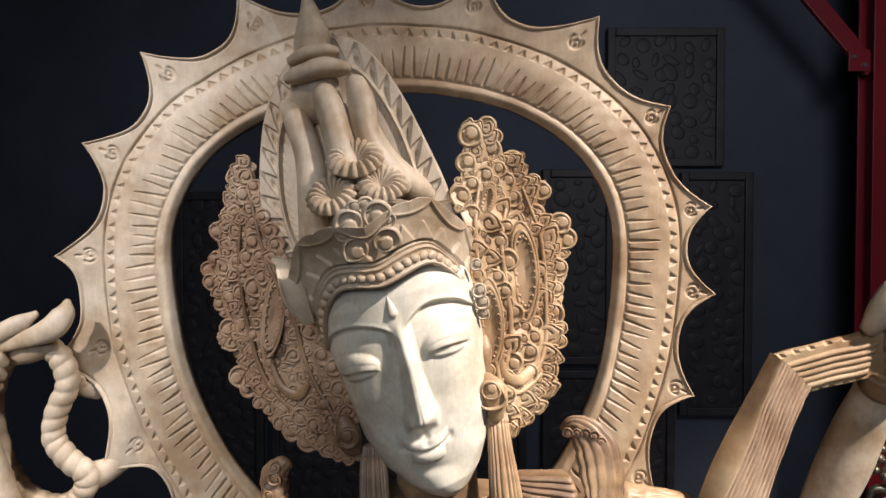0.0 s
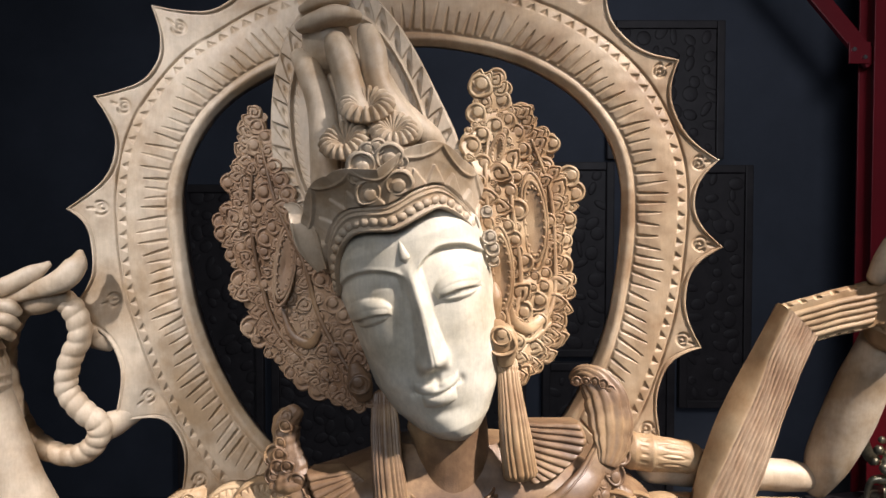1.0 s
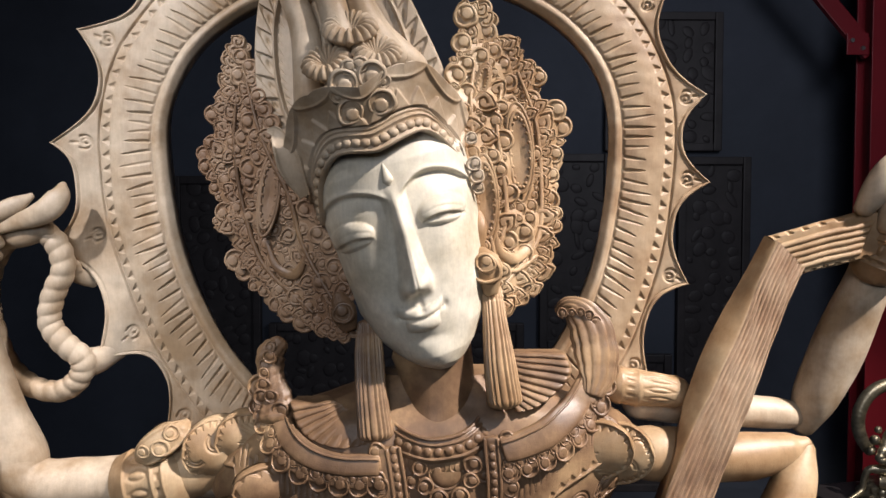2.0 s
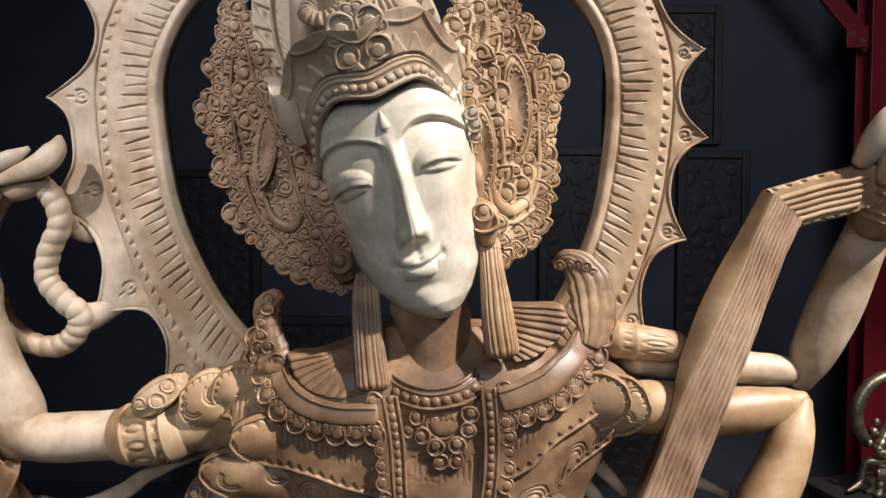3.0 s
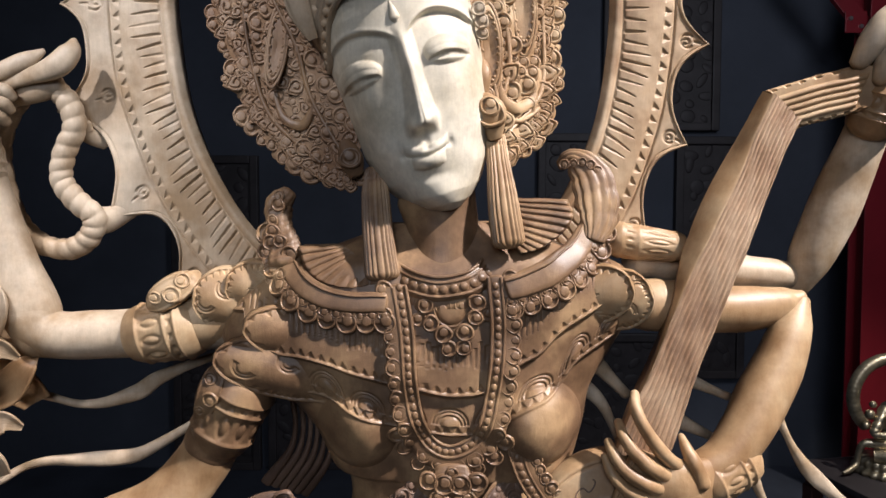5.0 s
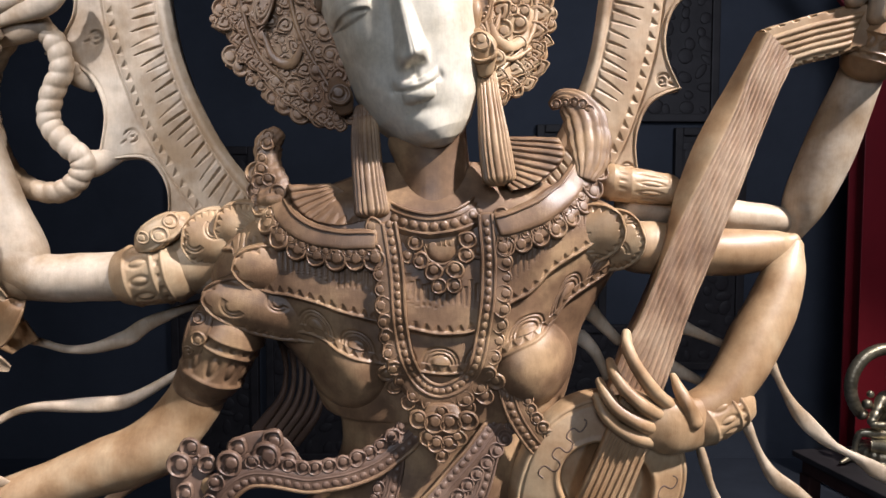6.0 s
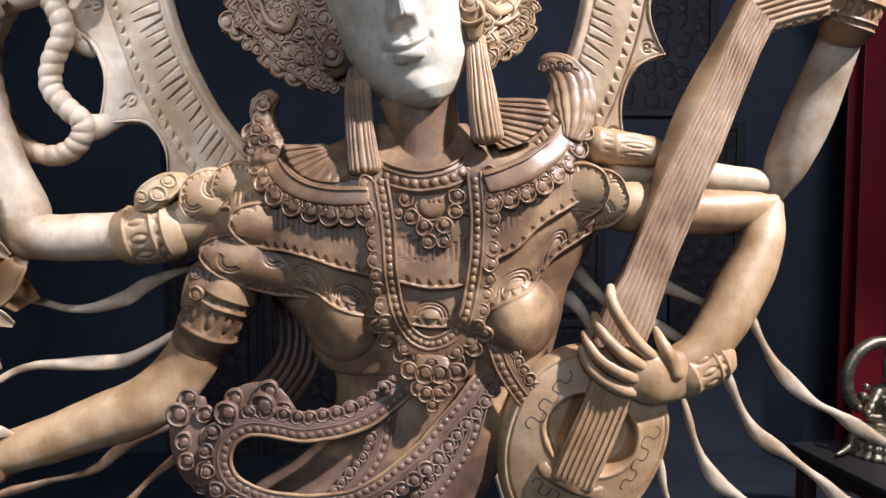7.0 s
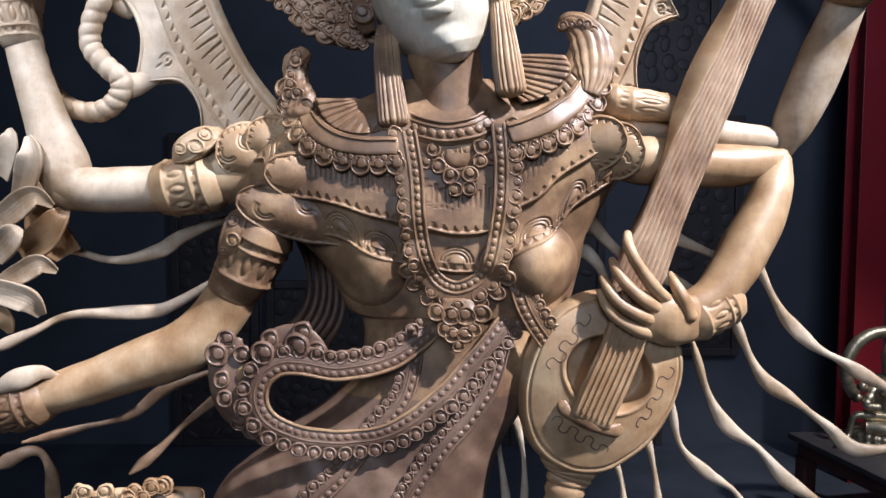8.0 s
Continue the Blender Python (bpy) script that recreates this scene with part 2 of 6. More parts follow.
def slab(one, two, inks, relief, thick, n=160, m=60, split=None):
    """A board between two edges; relief(s, w) lifts its front, split(s) parts it into two stains across."""
    a, b = smooth(one, n), smooth(two, n)
    s = np.linspace(0, 1, n)[:, None]
    w = np.linspace(0, 1, m)[None] * np.ones((n, 1))
    k = m // 4
    if split is not None:
        at = split(s)
        w = np.concatenate([np.linspace(0, 1, k + 1)[None] * at, at + (1 - at) * np.linspace(0, 1, m - k)[None, 1:]], 1)
    p = a[:, None] + (b - a)[:, None] * w[..., None]
    p[..., 1] -= relief(s, w)
    back = p[:, ::-6].copy()
    back[..., 1] = (a[:, 1:2] + b[:, 1:2]) / 2 + thick
    middle = (a + b)[:, None] / 2
    back[..., 0] = middle[..., 0] + (back[..., 0] - middle[..., 0]) * 0.8
    back[..., 2] = middle[..., 2] + (back[..., 2] - middle[..., 2]) * 0.8
    if split is None:
        grid(np.concatenate([p, back], 1), inks[0], round_v=True)
    else:
        grid(p[:, :k + 1], inks[0])
        grid(np.concatenate([p[:, k:], back, p[:, :1]], 1), inks[1])
    for row, flip in ((0, 1), (-1, -1)):
        ring = np.concatenate([p[row], back[row]])
        mid = ring.mean(0)
        grid(np.stack([ring, mid + (ring - mid) * 0.5, mid + (ring - mid) * 0.02])[::flip], inks[-1], round_v=True)
    return p


def leaf(points, widths, ink, dome=0.32, veins=5, scrolls=True):
    """A small carved leaf: a raised rim, a sunk field and a wound scroll in it."""
    path = smooth(points, 50)
    w = smooth(widths, 50)[:, :1]
    along, across, out = axes(path)
    q = np.linspace(-1, 1, 41)[None]
    s = np.linspace(0, 1, 50)[:, None]
    h = dome * w * (1 - q ** 2)
    h = h + 0.12 * w * np.exp(-((np.abs(q) - 0.82) / 0.12) ** 2) - 0.25 * w * np.clip((np.abs(q) - 0.92) / 0.08, 0, 1)
    x = q * w
    h = h - 0.1 * w * np.clip(np.sin((s * veins + 0.4 * np.abs(q)) * 2 * np.pi), 0, 1) * (np.abs(q) < 0.75) * (s < 0.3)
    p = path[:, None] + across[:, None] * x[..., None] + out[:, None] * h[..., None]
    back = p[:, ::-4] - out[:, None] * (0.004 + 0.5 * w[:, None])
    grid(np.concatenate([p, back], 1), ink, round_v=True)
    for k, side, size in ((17, 0.2, 0.55), (27, -0.25, 0.6), (35, 0.2, 0.5)) if scrolls else ():
        stamp(CURL if side > 0 else CURL_BACK, path[k] + across[k] * w[k] * side + out[k] * dome * w[k] * 0.9, along[k], np.cross(out[k], along[k]), float(w[k, 0]) * size, ink, 0.8)


# ---- the halo: a broad ring with a row of points ----
HALO = np.array((-0.045, 0.632, 1.33))
TIPS = np.radians([-60, -42.3, -25.3, -7.3, 8.3, 27.6, 49, 71.5, 95.7, 121, 141.4, 160.4, 180.5, 198, 217, 233.5, 250])


def halo_rim(a):
    a = a - radians(2)
    up = np.sin(a) > 0
    e = np.where(up, 2.2, 2.0)
    return 1 / ((np.abs(np.cos(a)) / 0.195) ** e + (np.abs(np.sin(a)) / np.where(up, 0.14, 0.277)) ** e) ** (1 / e)


def halo():
    a = np.linspace(radians(-60), radians(249), 3000)
    rim = halo_rim(a)
    arc = np.concatenate([[0], np.cumsum(np.hypot(np.diff(a) * (rim[1:] + rim[:-1]) / 2, np.diff(rim)))])
    k = np.clip(np.searchsorted(TIPS, a, side="right") - 1, 0, len(TIPS) - 2)
    s = 2 * (a - TIPS[k]) / (TIPS[k + 1] - TIPS[k]) - 1
    band = 0.0605
    wide = 0.012 * step_up(a - radians(38), 0.08) * step_up(radians(150) - a, 0.08)
    wide = wide + 0.02 * step_up(a - radians(184), 0.03) * step_up(radians(217) - a, 0.03)
    edge = 0.0675 + wide + (0.036 - 0.01 * step_up(radians(38) - a, 0.05)) * np.abs(s) ** 2.4
    u = np.concatenate([np.linspace(0, 1, 58), np.linspace(1, 2, 36)[1:]])[None]
    off = np.where(u < 1, u * band, band + (u - 1) * (edge - band)[:, None])
    h = np.zeros_like(off)
    near = off
    h += 0.006 * np.sin(np.pi * np.clip(near / band, 0, 1)) ** 0.7
    # rolled inner rim
    h += 0.0025 * np.exp(-((near - 0.006) / 0.004) ** 2) - 0.002 * np.exp(-((near - 0.0125) / 0.0012) ** 2)
    # chisel strokes, long and short
    pitch = 0.0082
    stroke = np.floor(arc / pitch)[:, None]
    mid = (arc / pitch - np.floor(arc / pitch))[:, None] - 0.5 + 0.12 * np.sin(stroke * 5.3) + (near - 0.024) * 9 * np.sin(stroke * 3.7)
    length = 0.018 + 0.009 * np.sin(stroke * 12.9898 + 1.7) ** 2
    t = (near - 0.014) / length
    inside = ((t > 0) & (t < 1)).astype(float)
    half = 0.2 * np.clip(1 - t, 0, 1) ** 0.6 + 0.05
    h -= 0.0024 * (0.7 + 0.3 * np.sin(stroke * 8.1)) * inside * np.clip(1 - np.abs(mid) / half, 0, 1)
    # notches along the outer line
    pitch = 0.0096
    mid = (arc / pitch - np.floor(arc / pitch))[:, None] - 0.5
    t = (near - 0.05) / 0.0065
    h -= 0.002 * ((t > 0) & (t < 1)) * np.clip(1 - np.abs(mid) / (0.36 * np.clip(1.15 - t, 0.05, 2)), 0, 1) ** 0.6
    h -= 0.0022 * np.exp(-((near - band) / 0.0011) ** 2)
    # raised border along the points
    gap = edge[:, None] - near
    h += 0.0016 * step_up(0.004 - gap, 0.0005) * (near > band)
    h -= 0.001 * np.exp(-((gap - 0.0048) / 0.0008) ** 2) * (near > band)
    h -= 0.004 * np.clip(1 - gap / 0.0022, 0, 1) ** 2
    # an eye cut into each point
    r = rim[:, None] + off
    for tip in TIPS[1:-1]:
        rt = float(halo_rim(tip)) + 0.0735 + 0.01 * float(step_up(tip - radians(38), 0.08) * step_up(radians(150) - tip, 0.08))
        lx, ly = (a[:, None] - tip) * rt, r - rt
        ring = np.hypot(lx, ly)
        h -= 0.002 * np.exp(-((ring - 0.0058) / 0.0011) ** 2) * (ly < 0.0042)
        h -= 0.002 * np.exp(-((np.hypot(lx + 0.001, ly + 0.001) - 0.0024) / 0.0011) ** 2)
        h -= 0.0017 * np.exp(-(lx / 0.001) ** 2) * ((ly > 0.005) & (ly < 0.012))
    h += 0.00012 * np.sin(a[:, None] * 31 + 3 * np.sin(a[:, None] * 7)) * np.sin(r * 190 + a[:, None] * 11) + 0.00008 * np.sin(a[:, None] * 97 + r * 260)
    p = np.stack([HALO[0] + r * np.cos(a)[:, None], HALO[1] - h, HALO[2] + r * np.sin(a)[:, None]], -1)
    back = p[:, ::-8].copy()
    back[..., 1] = HALO[1] + 0.02
    p = np.concatenate([p, back], 1)
    k = int(np.searchsorted(a, radians(117)))
    grid(p[:k + 1], HONEY, round_v=True)
    grid(p[k:], CREAM, round_v=True)


halo()

# ---- the head, leaning to one side ----
ROLL, YAW, NOD = radians(18), radians(4), radians(4)
BROW = np.array((-0.0298, 0.5280, 1.2702))
UP = np.array((-math.sin(ROLL), -math.sin(NOD), math.cos(ROLL)))
UP /= np.linalg.norm(UP)
FORE = unit(np.array((math.sin(YAW), -1.0, 0)) - UP * np.dot((math.sin(YAW), -1.0, 0), UP))
SIDE = np.cross(FORE, UP) * -1.0
SIDE = SIDE if SIDE[0] > 0 else -SIDE


def head_place(x, v, n):
    return BROW + np.asarray(x)[..., None] * SIDE + np.asarray(v)[..., None] * UP + np.asarray(n)[..., None] * FORE


FACE_V = (-0.117, -0.1155, -0.111, -0.103, -0.088, -0.065, -0.035, 0.0, 0.03, 0.06, 0.09)
FACE_W = (0.001, 0.014, 0.0235, 0.032, 0.043, 0.052, 0.0565, 0.0605, 0.0605, 0.057, 0.05)
FACE_N = (-0.022, -0.013, -0.008, -0.004, -0.002, 0.0, 0.001, 0.002, 0.0, -0.008, -0.02)


def face_front(x, v):
    """How far the face stands out at x across and v up its own axis."""
    w = np.interp(v, FACE_V, FACE_W)
    q = np.clip(np.abs(x) / np.maximum(w, 1e-4), 0, 1)
    n = np.interp(v, FACE_V, FACE_N) - 0.052 * (1 - np.sqrt(np.clip(1 - q ** 2.3, 0, 1)))
    x = x + 0.0035 + 0.03 * np.maximum(-v, 0)
    ax = np.abs(x)
    # brow arch with the hollow under it
    wide = np.where(x < 0, 0.071, 0.062)
    brow = -0.004 + 0.0215 * np.sin(np.pi * np.clip((ax + 0.003) / (wide + 0.003), 0, 1)) ** 0.8
    under = step_up(brow - v, 0.0009) * np.exp(-np.clip(brow - v, 0, 1) / 0.018) * np.clip((ax - 0.004) / 0.006, 0, 1) * np.clip((wide + 0.001 - ax) / 0.012, 0, 1)
    n = n - 0.0072 * under + 0.0013 * np.exp(-((v - brow - 0.001) / 0.0022) ** 2) * np.clip((ax - 0.003) / 0.005, 0, 1)
    # lids over half-open eyes
    ex = ax - np.where(x < 0, 0.0385, 0.0315)
    ev = v + 0.0135 - 0.002 * np.cos(ex / 0.02)
    lid = np.clip(1 - (ex / 0.0185) ** 2 - (ev / 0.0098) ** 2, 0, 1)
    n = n + 0.0074 * lid ** 0.6 * np.where(ev < -0.003, 0.8, 1.0)
    upper_rim = -0.0022 - 0.0042 * (ex / 0.018) ** 2 - 0.05 * ex
    lower_rim = -0.0062 + 0.0008 * (ex / 0.018) ** 2 - 0.05 * ex
    gap = step_up(upper_rim - ev, 0.00035) * step_up(ev - lower_rim, 0.00035) * (np.abs(ex) < 0.0165)
    ball = np.clip(1 - (ex / 0.006) ** 2 - ((ev + 0.0043) / 0.0042) ** 2, 0, 1)
    n = n - (0.0026 - 0.0014 * np.sqrt(ball)) * gap
    n = n + 0.0007 * np.exp(-((ev - upper_rim - 0.0009) / 0.0009) ** 2) * (np.abs(ex) < 0.0175)
    n = n - 0.0006 * np.exp(-((ev - upper_rim - 0.0045) / 0.0007) ** 2) * (np.abs(ex) < 0.015)
    # nose: a sharp ridge, a small tip, wings
    t = np.clip((0.006 - v) / 0.06, 0, 1)
    high = 0.003 + 0.0165 * t ** 1.1
    half = 0.0058 + 0.0072 * t ** 1.6
    q = np.clip(ax / half, 0, 1.2)
    body = np.where(q < 1, (1 - q) * 0.75 + 0.25 * np.cos(np.clip(q, 0, 1) * np.pi / 2) ** 2, 0) * np.clip(1.02 - 0.06 / (q + 0.2) + 0.08, 0, 1)
    n = n + high * body * step_up(v + 0.0575 + 0.25 * ax, 0.0012) * step_up(0.010 - v, 0.004)
    n = n + 0.0048 * bump_at(ax, v, 0.0085, -0.053, 0.0036, 0.0046)
    # mouth
    n = n - 0.0016 * bump_at(x, v, 0, -0.065, 0.0025, 0.005) + 0.003 * bump_at(x, v, 0, -0.075, 0.019, 0.012)
    lips = 0.0168
    m = np.clip(1 - (ax / lips) ** 2, 0, 1)
    line = -0.0755 + 0.0042 * (ax / lips) ** 2
    upper = (v - line) / 0.0078
    lower = (line - v) / 0.0095
    n = n + 0.0046 * np.sqrt(np.clip(1 - (2 * upper - 0.8) ** 2, 0, 1)) * m ** 0.8 * (upper > 0) * (1 - 0.35 * np.exp(-(ax / 0.003) ** 2) * (upper > 0.45))
    n = n + 0.0058 * np.sqrt(np.clip(1 - (2 * lower - 0.9) ** 2, 0, 1)) * np.clip(1 - (ax / 0.0122) ** 2, 0, 1) ** 0.6 * (lower > 0)
    n = n - 0.0018 * np.exp(-((v - line) / 0.001) ** 2) * (ax < lips - 0.0005)
    n = n - 0.0022 * bump_at(ax, v, lips + 0.0008, -0.0712, 0.0028, 0.003)
    # chin and cheeks
    n = n + 0.004 * bump_at(x, v, 0, -0.102, 0.014, 0.011) - 0.002 * bump_at(x, v, 0, -0.0895, 0.012, 0.0035)
    n = n + 0.003 * bump_at(ax, v, 0.034, -0.045, 0.016, 0.02)
    return n


def face():
    v = np.concatenate([np.linspace(-0.117, -0.095, 40), np.linspace(-0.095, 0.09, 230)[1:]])[:, None]
    a = np.linspace(-1.57, 1.57, 241)[None]
    w = np.interp(v, FACE_V, FACE_W)
    x = w * np.sin(a)
    n = face_front(x, v + 0 * x)
    drop = np.where(v < 0, v * 1.155, v)
    jaw = 0.0024 - 0.0055 * np.clip((-v - 0.02) / 0.06, 0, 1)
    front = head_place(x * 1.06 + jaw, drop + 0 * x, n)
    b = np.linspace(1.57, 4.71, 40)[None]
    xb = w * np.sin(b)
    nb = np.interp(v, FACE_V, FACE_N) - 0.052 + 0.05 * np.cos(b) * np.minimum(1, w / 0.045)
    back = head_place(xb * 1.06 + jaw, drop + 0 * xb, nb)
    grid(np.concatenate([front, back], 1), PALE, round_v=True)
    # drop-shaped mark on the brow
    at = head_place(-0.0012, 0.0215, face_front(np.array(-0.0035), np.array(0.0215)) - 0.001)
    tube([at + UP * 0.011, at + UP * 0.006, at - UP * 0.002, at - UP * 0.0055], [0.0004, 0.0024, 0.0046, 0.0028], PALE, 20, 12, 0.9, FORE)


face()

# ---- torso with its layered cape ----
BODY_Z, BODY = [], []
for (x0, y0, z0), (x1, y1, z1), deep in (
    ((-0.0475, 0.6000, 1.1319), (0.0465, 0.6000, 1.1320), 0.02),
    ((-0.0921, 0.6000, 1.1071), (0.1060, 0.6000, 1.1172), 0.032),
    ((-0.1417, 0.6000, 1.0872), (0.1559, 0.6000, 1.1023), 0.042),
    ((-0.1817, 0.6000, 1.0547), (0.1737, 0.6000, 1.0749), 0.047),
    ((-0.1921, 0.6000, 1.0171), (0.1517, 0.6000, 1.0398), 0.05),
    ((-0.1477, 0.6000, 0.9818), (0.1297, 0.6000, 1.0019), 0.052),
    ((-0.1130, 0.6000, 0.9564), (0.1227, 0.6000, 0.9562), 0.053),
    ((-0.0957, 0.6000, 0.9207), (0.1105, 0.6000, 0.9205), 0.052),
    ((-0.0826, 0.6000, 0.9124), (0.0871, 0.6000, 0.9124), 0.05),
    ((-0.0828, 0.6000, 0.8797), (0.0847, 0.6000, 0.8769), 0.05),
    ((-0.1101, 0.6000, 0.8359), (0.0770, 0.6000, 0.8356), 0.054),
    ((-0.1702, 0.6000, 0.7918), (0.0529, 0.6000, 0.7913), 0.06),
    ((-0.2255, 0.6000, 0.7361), (0.0368, 0.6000, 0.7353), 0.066),
    ((-0.2388, 0.6000, 0.6227), (0.0264, 0.6000, 0.6215), 0.07),
    ((-0.2316, 0.6000, 0.4357), (0.0047, 0.6000, 0.4339), 0.07),
    ((-0.2465, 0.6000, 0.2603), (0.0166, 0.6000, 0.2576), 0.075),
):
    BODY_Z.append(-(z0 + z1) / 2)
    BODY.append(((x0 + x1) / 2, (x1 - x0) / 2, deep))
ROW_Z = smooth(BODY_Z, 400)[:, 0]
ROWS_OF_BODY = smooth(np.array(BODY), 400)


def curve_z(points):
    """A height over x, through a few places."""
    p = smooth([(q[0], q[2]) for q in points], 200)
    k = np.argsort(p[:, 0])
    return lambda x: np.interp(x, p[k, 0], p[k, 1])


CAPE_LOW = curve_z([(-0.1874, 0.5600, 1.0310), (-0.1835, 0.5600, 1.0146), (-0.1707, 0.5600, 1.0029), (-0.1522, 0.5600, 0.9940), (-0.1289, 0.5600, 0.9902), (-0.1055, 0.5600, 0.9893), (-0.0906, 0.5600, 0.9850), (-0.0775, 0.5600, 0.9775), (-0.0612, 0.5600, 0.9709), (-0.0447, 0.5600, 0.9676), (-0.0071, 0.5600, 0.9605), (0.0117, 0.5600, 0.9586), (0.0399, 0.5600, 0.9633), (0.0634, 0.5600, 0.9771), (0.0821, 0.5600, 0.9861), (0.0985, 0.5600, 0.9994), (0.1100, 0.5600, 1.0150), (0.1333, 0.5600, 1.0287), (0.1542, 0.5600, 1.0418), (0.1704, 0.5600, 1.0559)])
CAPE_HIGH = curve_z([(-0.1642, 0.5600, 1.0576), (-0.1603, 0.5600, 1.0432), (-0.1507, 0.5600, 1.0310), (-0.1331, 0.5600, 1.0236), (-0.1145, 0.5600, 1.0217), (-0.0959, 0.5600, 1.0171), (-0.0726, 0.5600, 1.0096), (-0.0469, 0.5600, 1.0030), (-0.0071, 0.5600, 0.9941), (0.0116, 0.5600, 0.9922), (0.0374, 0.5600, 0.9965), (0.0584, 0.5600, 1.0135), (0.0771, 0.5600, 1.0239), (0.0933, 0.5600, 1.0394), (0.1096, 0.5600, 1.0511), (0.1328, 0.5600, 1.0652), (0.1488, 0.5600, 1.0862)])
BREASTS = ((0.0839, 0.5500, 0.9658), (-0.0721, 0.5500, 0.9612))


def body_row(z):
    return [np.interp(-z, ROW_Z, ROWS_OF_BODY[:, k]) for k in range(3)]


def body_relief(x, z):
    h = 0.02 * np.power(np.clip(1 - ((x - BREASTS[0][0]) / 0.034) ** 2 - ((z - BREASTS[0][2]) / 0.036) ** 2, 0, 1), 0.7)
    h = np.maximum(h, 0.014 * np.power(np.clip(1 - ((x - BREASTS[1][0]) / 0.034) ** 2 - ((z - BREASTS[1][2]) / 0.034) ** 2, 0, 1), 0.8))
    low, high = z - CAPE_LOW(x), z - CAPE_HIGH(x)
    cape = 0.0055 * step_up(low, 0.0005) + 0.004 * step_up(high, 0.0005)
    h = np.maximum(h, cape * 1.2) * step_up(low + 0.003, 0.002) + h * (1 - step_up(low + 0.003, 0.002))
    for d, pitch in ((low, 0.0085), (high, 0.0085)):
        h = h + 0.0012 * np.exp(-((d - 0.0018) / 0.0014) ** 2)
        m = x / pitch - np.floor(x / pitch) - 0.5
        t = (d - 0.0035) / 0.005
        h = h - 0.0016 * ((t > 0) & (t < 1)) * np.clip(1 - np.abs(m) / (0.42 * np.clip(1.1 - t, 0.05, 2)), 0, 1) ** 0.6
    # lunettes on the lower layer
    pitch = 0.034
    k = np.floor(x / pitch + 0.3)
    m = (x - (k + 0.2) * pitch)
    for r in (0.0085, 0.0115, 0.014):
        h = h - 0.0013 * np.exp(-((np.hypot(m, (low - 0.0095)) - r) / 0.0009) ** 2) * (low > 0.0095) * (high < -0.0005)
    h = h + 0.0016 * np.clip(1 - (np.hypot(m, low - 0.0095) / 0.008) ** 2, 0, 1) * (low > 0.0095) * (high < 0)
    # strokes on the upper layer
    n = x / 0.0046 - np.floor(x / 0.0046) - 0.5
    t = (high - 0.02 - 0.0015 * np.sin(np.floor(x / 0.0046) * 7.1)) / (0.021 + 0.003 * np.sin(np.floor(x / 0.0046) * 3.3))
    h = h - 0.0015 * ((t > 0) & (t < 1)) * np.clip(1 - np.abs(n) / (0.4 * np.clip(t, 0.02, 1)), 0, 1)
    # folds of the skirt
    skirt = step_up(0.83 - z, 0.01)
    h = h + skirt * 0.0006 * np.sin((x * 0.8 + z * 0.55) * 260 + 2.5 * np.sin(z * 30)) * step_up(0.80 - z, 0.02)
    return h


def body_y(x, z):
    """The y of the body's carved front."""
    c, w, d = body_row(z)
    q = np.clip(np.abs(x - c) / w, 0, 1)
    return 0.605 - d * (1 - q ** 2.4) ** (1 / 2.4) - body_relief(x, z) * np.clip((1 - q) / 0.08, 0, 1)


def torso():
    z = np.concatenate([np.linspace(-ROW_Z[0], 0.78, 620), np.linspace(0.78, -ROW_Z[-1], 120)[1:]])[:, None]
    a = np.linspace(0, np.pi, 620)[None]
    c, w, d = body_row(z)
    q = np.cos(a)
    x = c + w * np.sign(q) * np.abs(q) ** (2 / 2.4)
    front = np.stack([x, body_y(x, z + 0 * x), z + 0 * x], -1)
    b = np.linspace(np.pi, 2 * np.pi, 60)[None, 1:-1]
    xb = c + w * np.sign(np.cos(b)) * np.abs(np.cos(b)) ** (2 / 2.4)
    yb = 0.605 + 0.9 * d * np.abs(np.sin(b)) ** (2 / 2.4)
    p = np.concatenate([front, np.stack([xb, yb, z + 0 * xb], -1)], 1)
    split = int(np.argmax(z[:, 0] < 0.845))
    grid(p[:split + 1], CHEST, round_v=True)
    grid(p[split:], BROWN, round_v=True)
    # top of the shoulders and the foot of the robe
    for row, ink in ((p[0], CHEST), (p[-1], BROWN)):
        mid = row.mean(0)
        grid(np.stack([row, mid + (row - mid) * 0.5, mid + (row - mid) * 0.02]), ink, round_v=True)


torso()
tube([(-0.0055, 0.5800, 1.1545), (-0.0007, 0.5800, 1.1330), (0.0018, 0.5800, 1.1090), (-0.0006, 0.5820, 1.0749)], [0.0337, 0.0310, 0.0319, 0.0419], CHEST, 30, 36, 0.8)


def lay(points, n, lift=0.0):
    """A path that lies on the body."""
    p = smooth(points, n)
    p[:, 1] = body_y(p[:, 0], p[:, 2]) - lift
    p[:, 1] = np.convolve(np.pad(p[:, 1], 4, "edge"), np.ones(9) / 9, "valid")
    return p


def rope(path, radius, ink, depth=0.8, seg=8, face=(0, -1, 0)):
    """A thin rounded rim along a dense path."""
    tube(path, np.full(len(path), radius), ink, len(path), seg, depth, face)


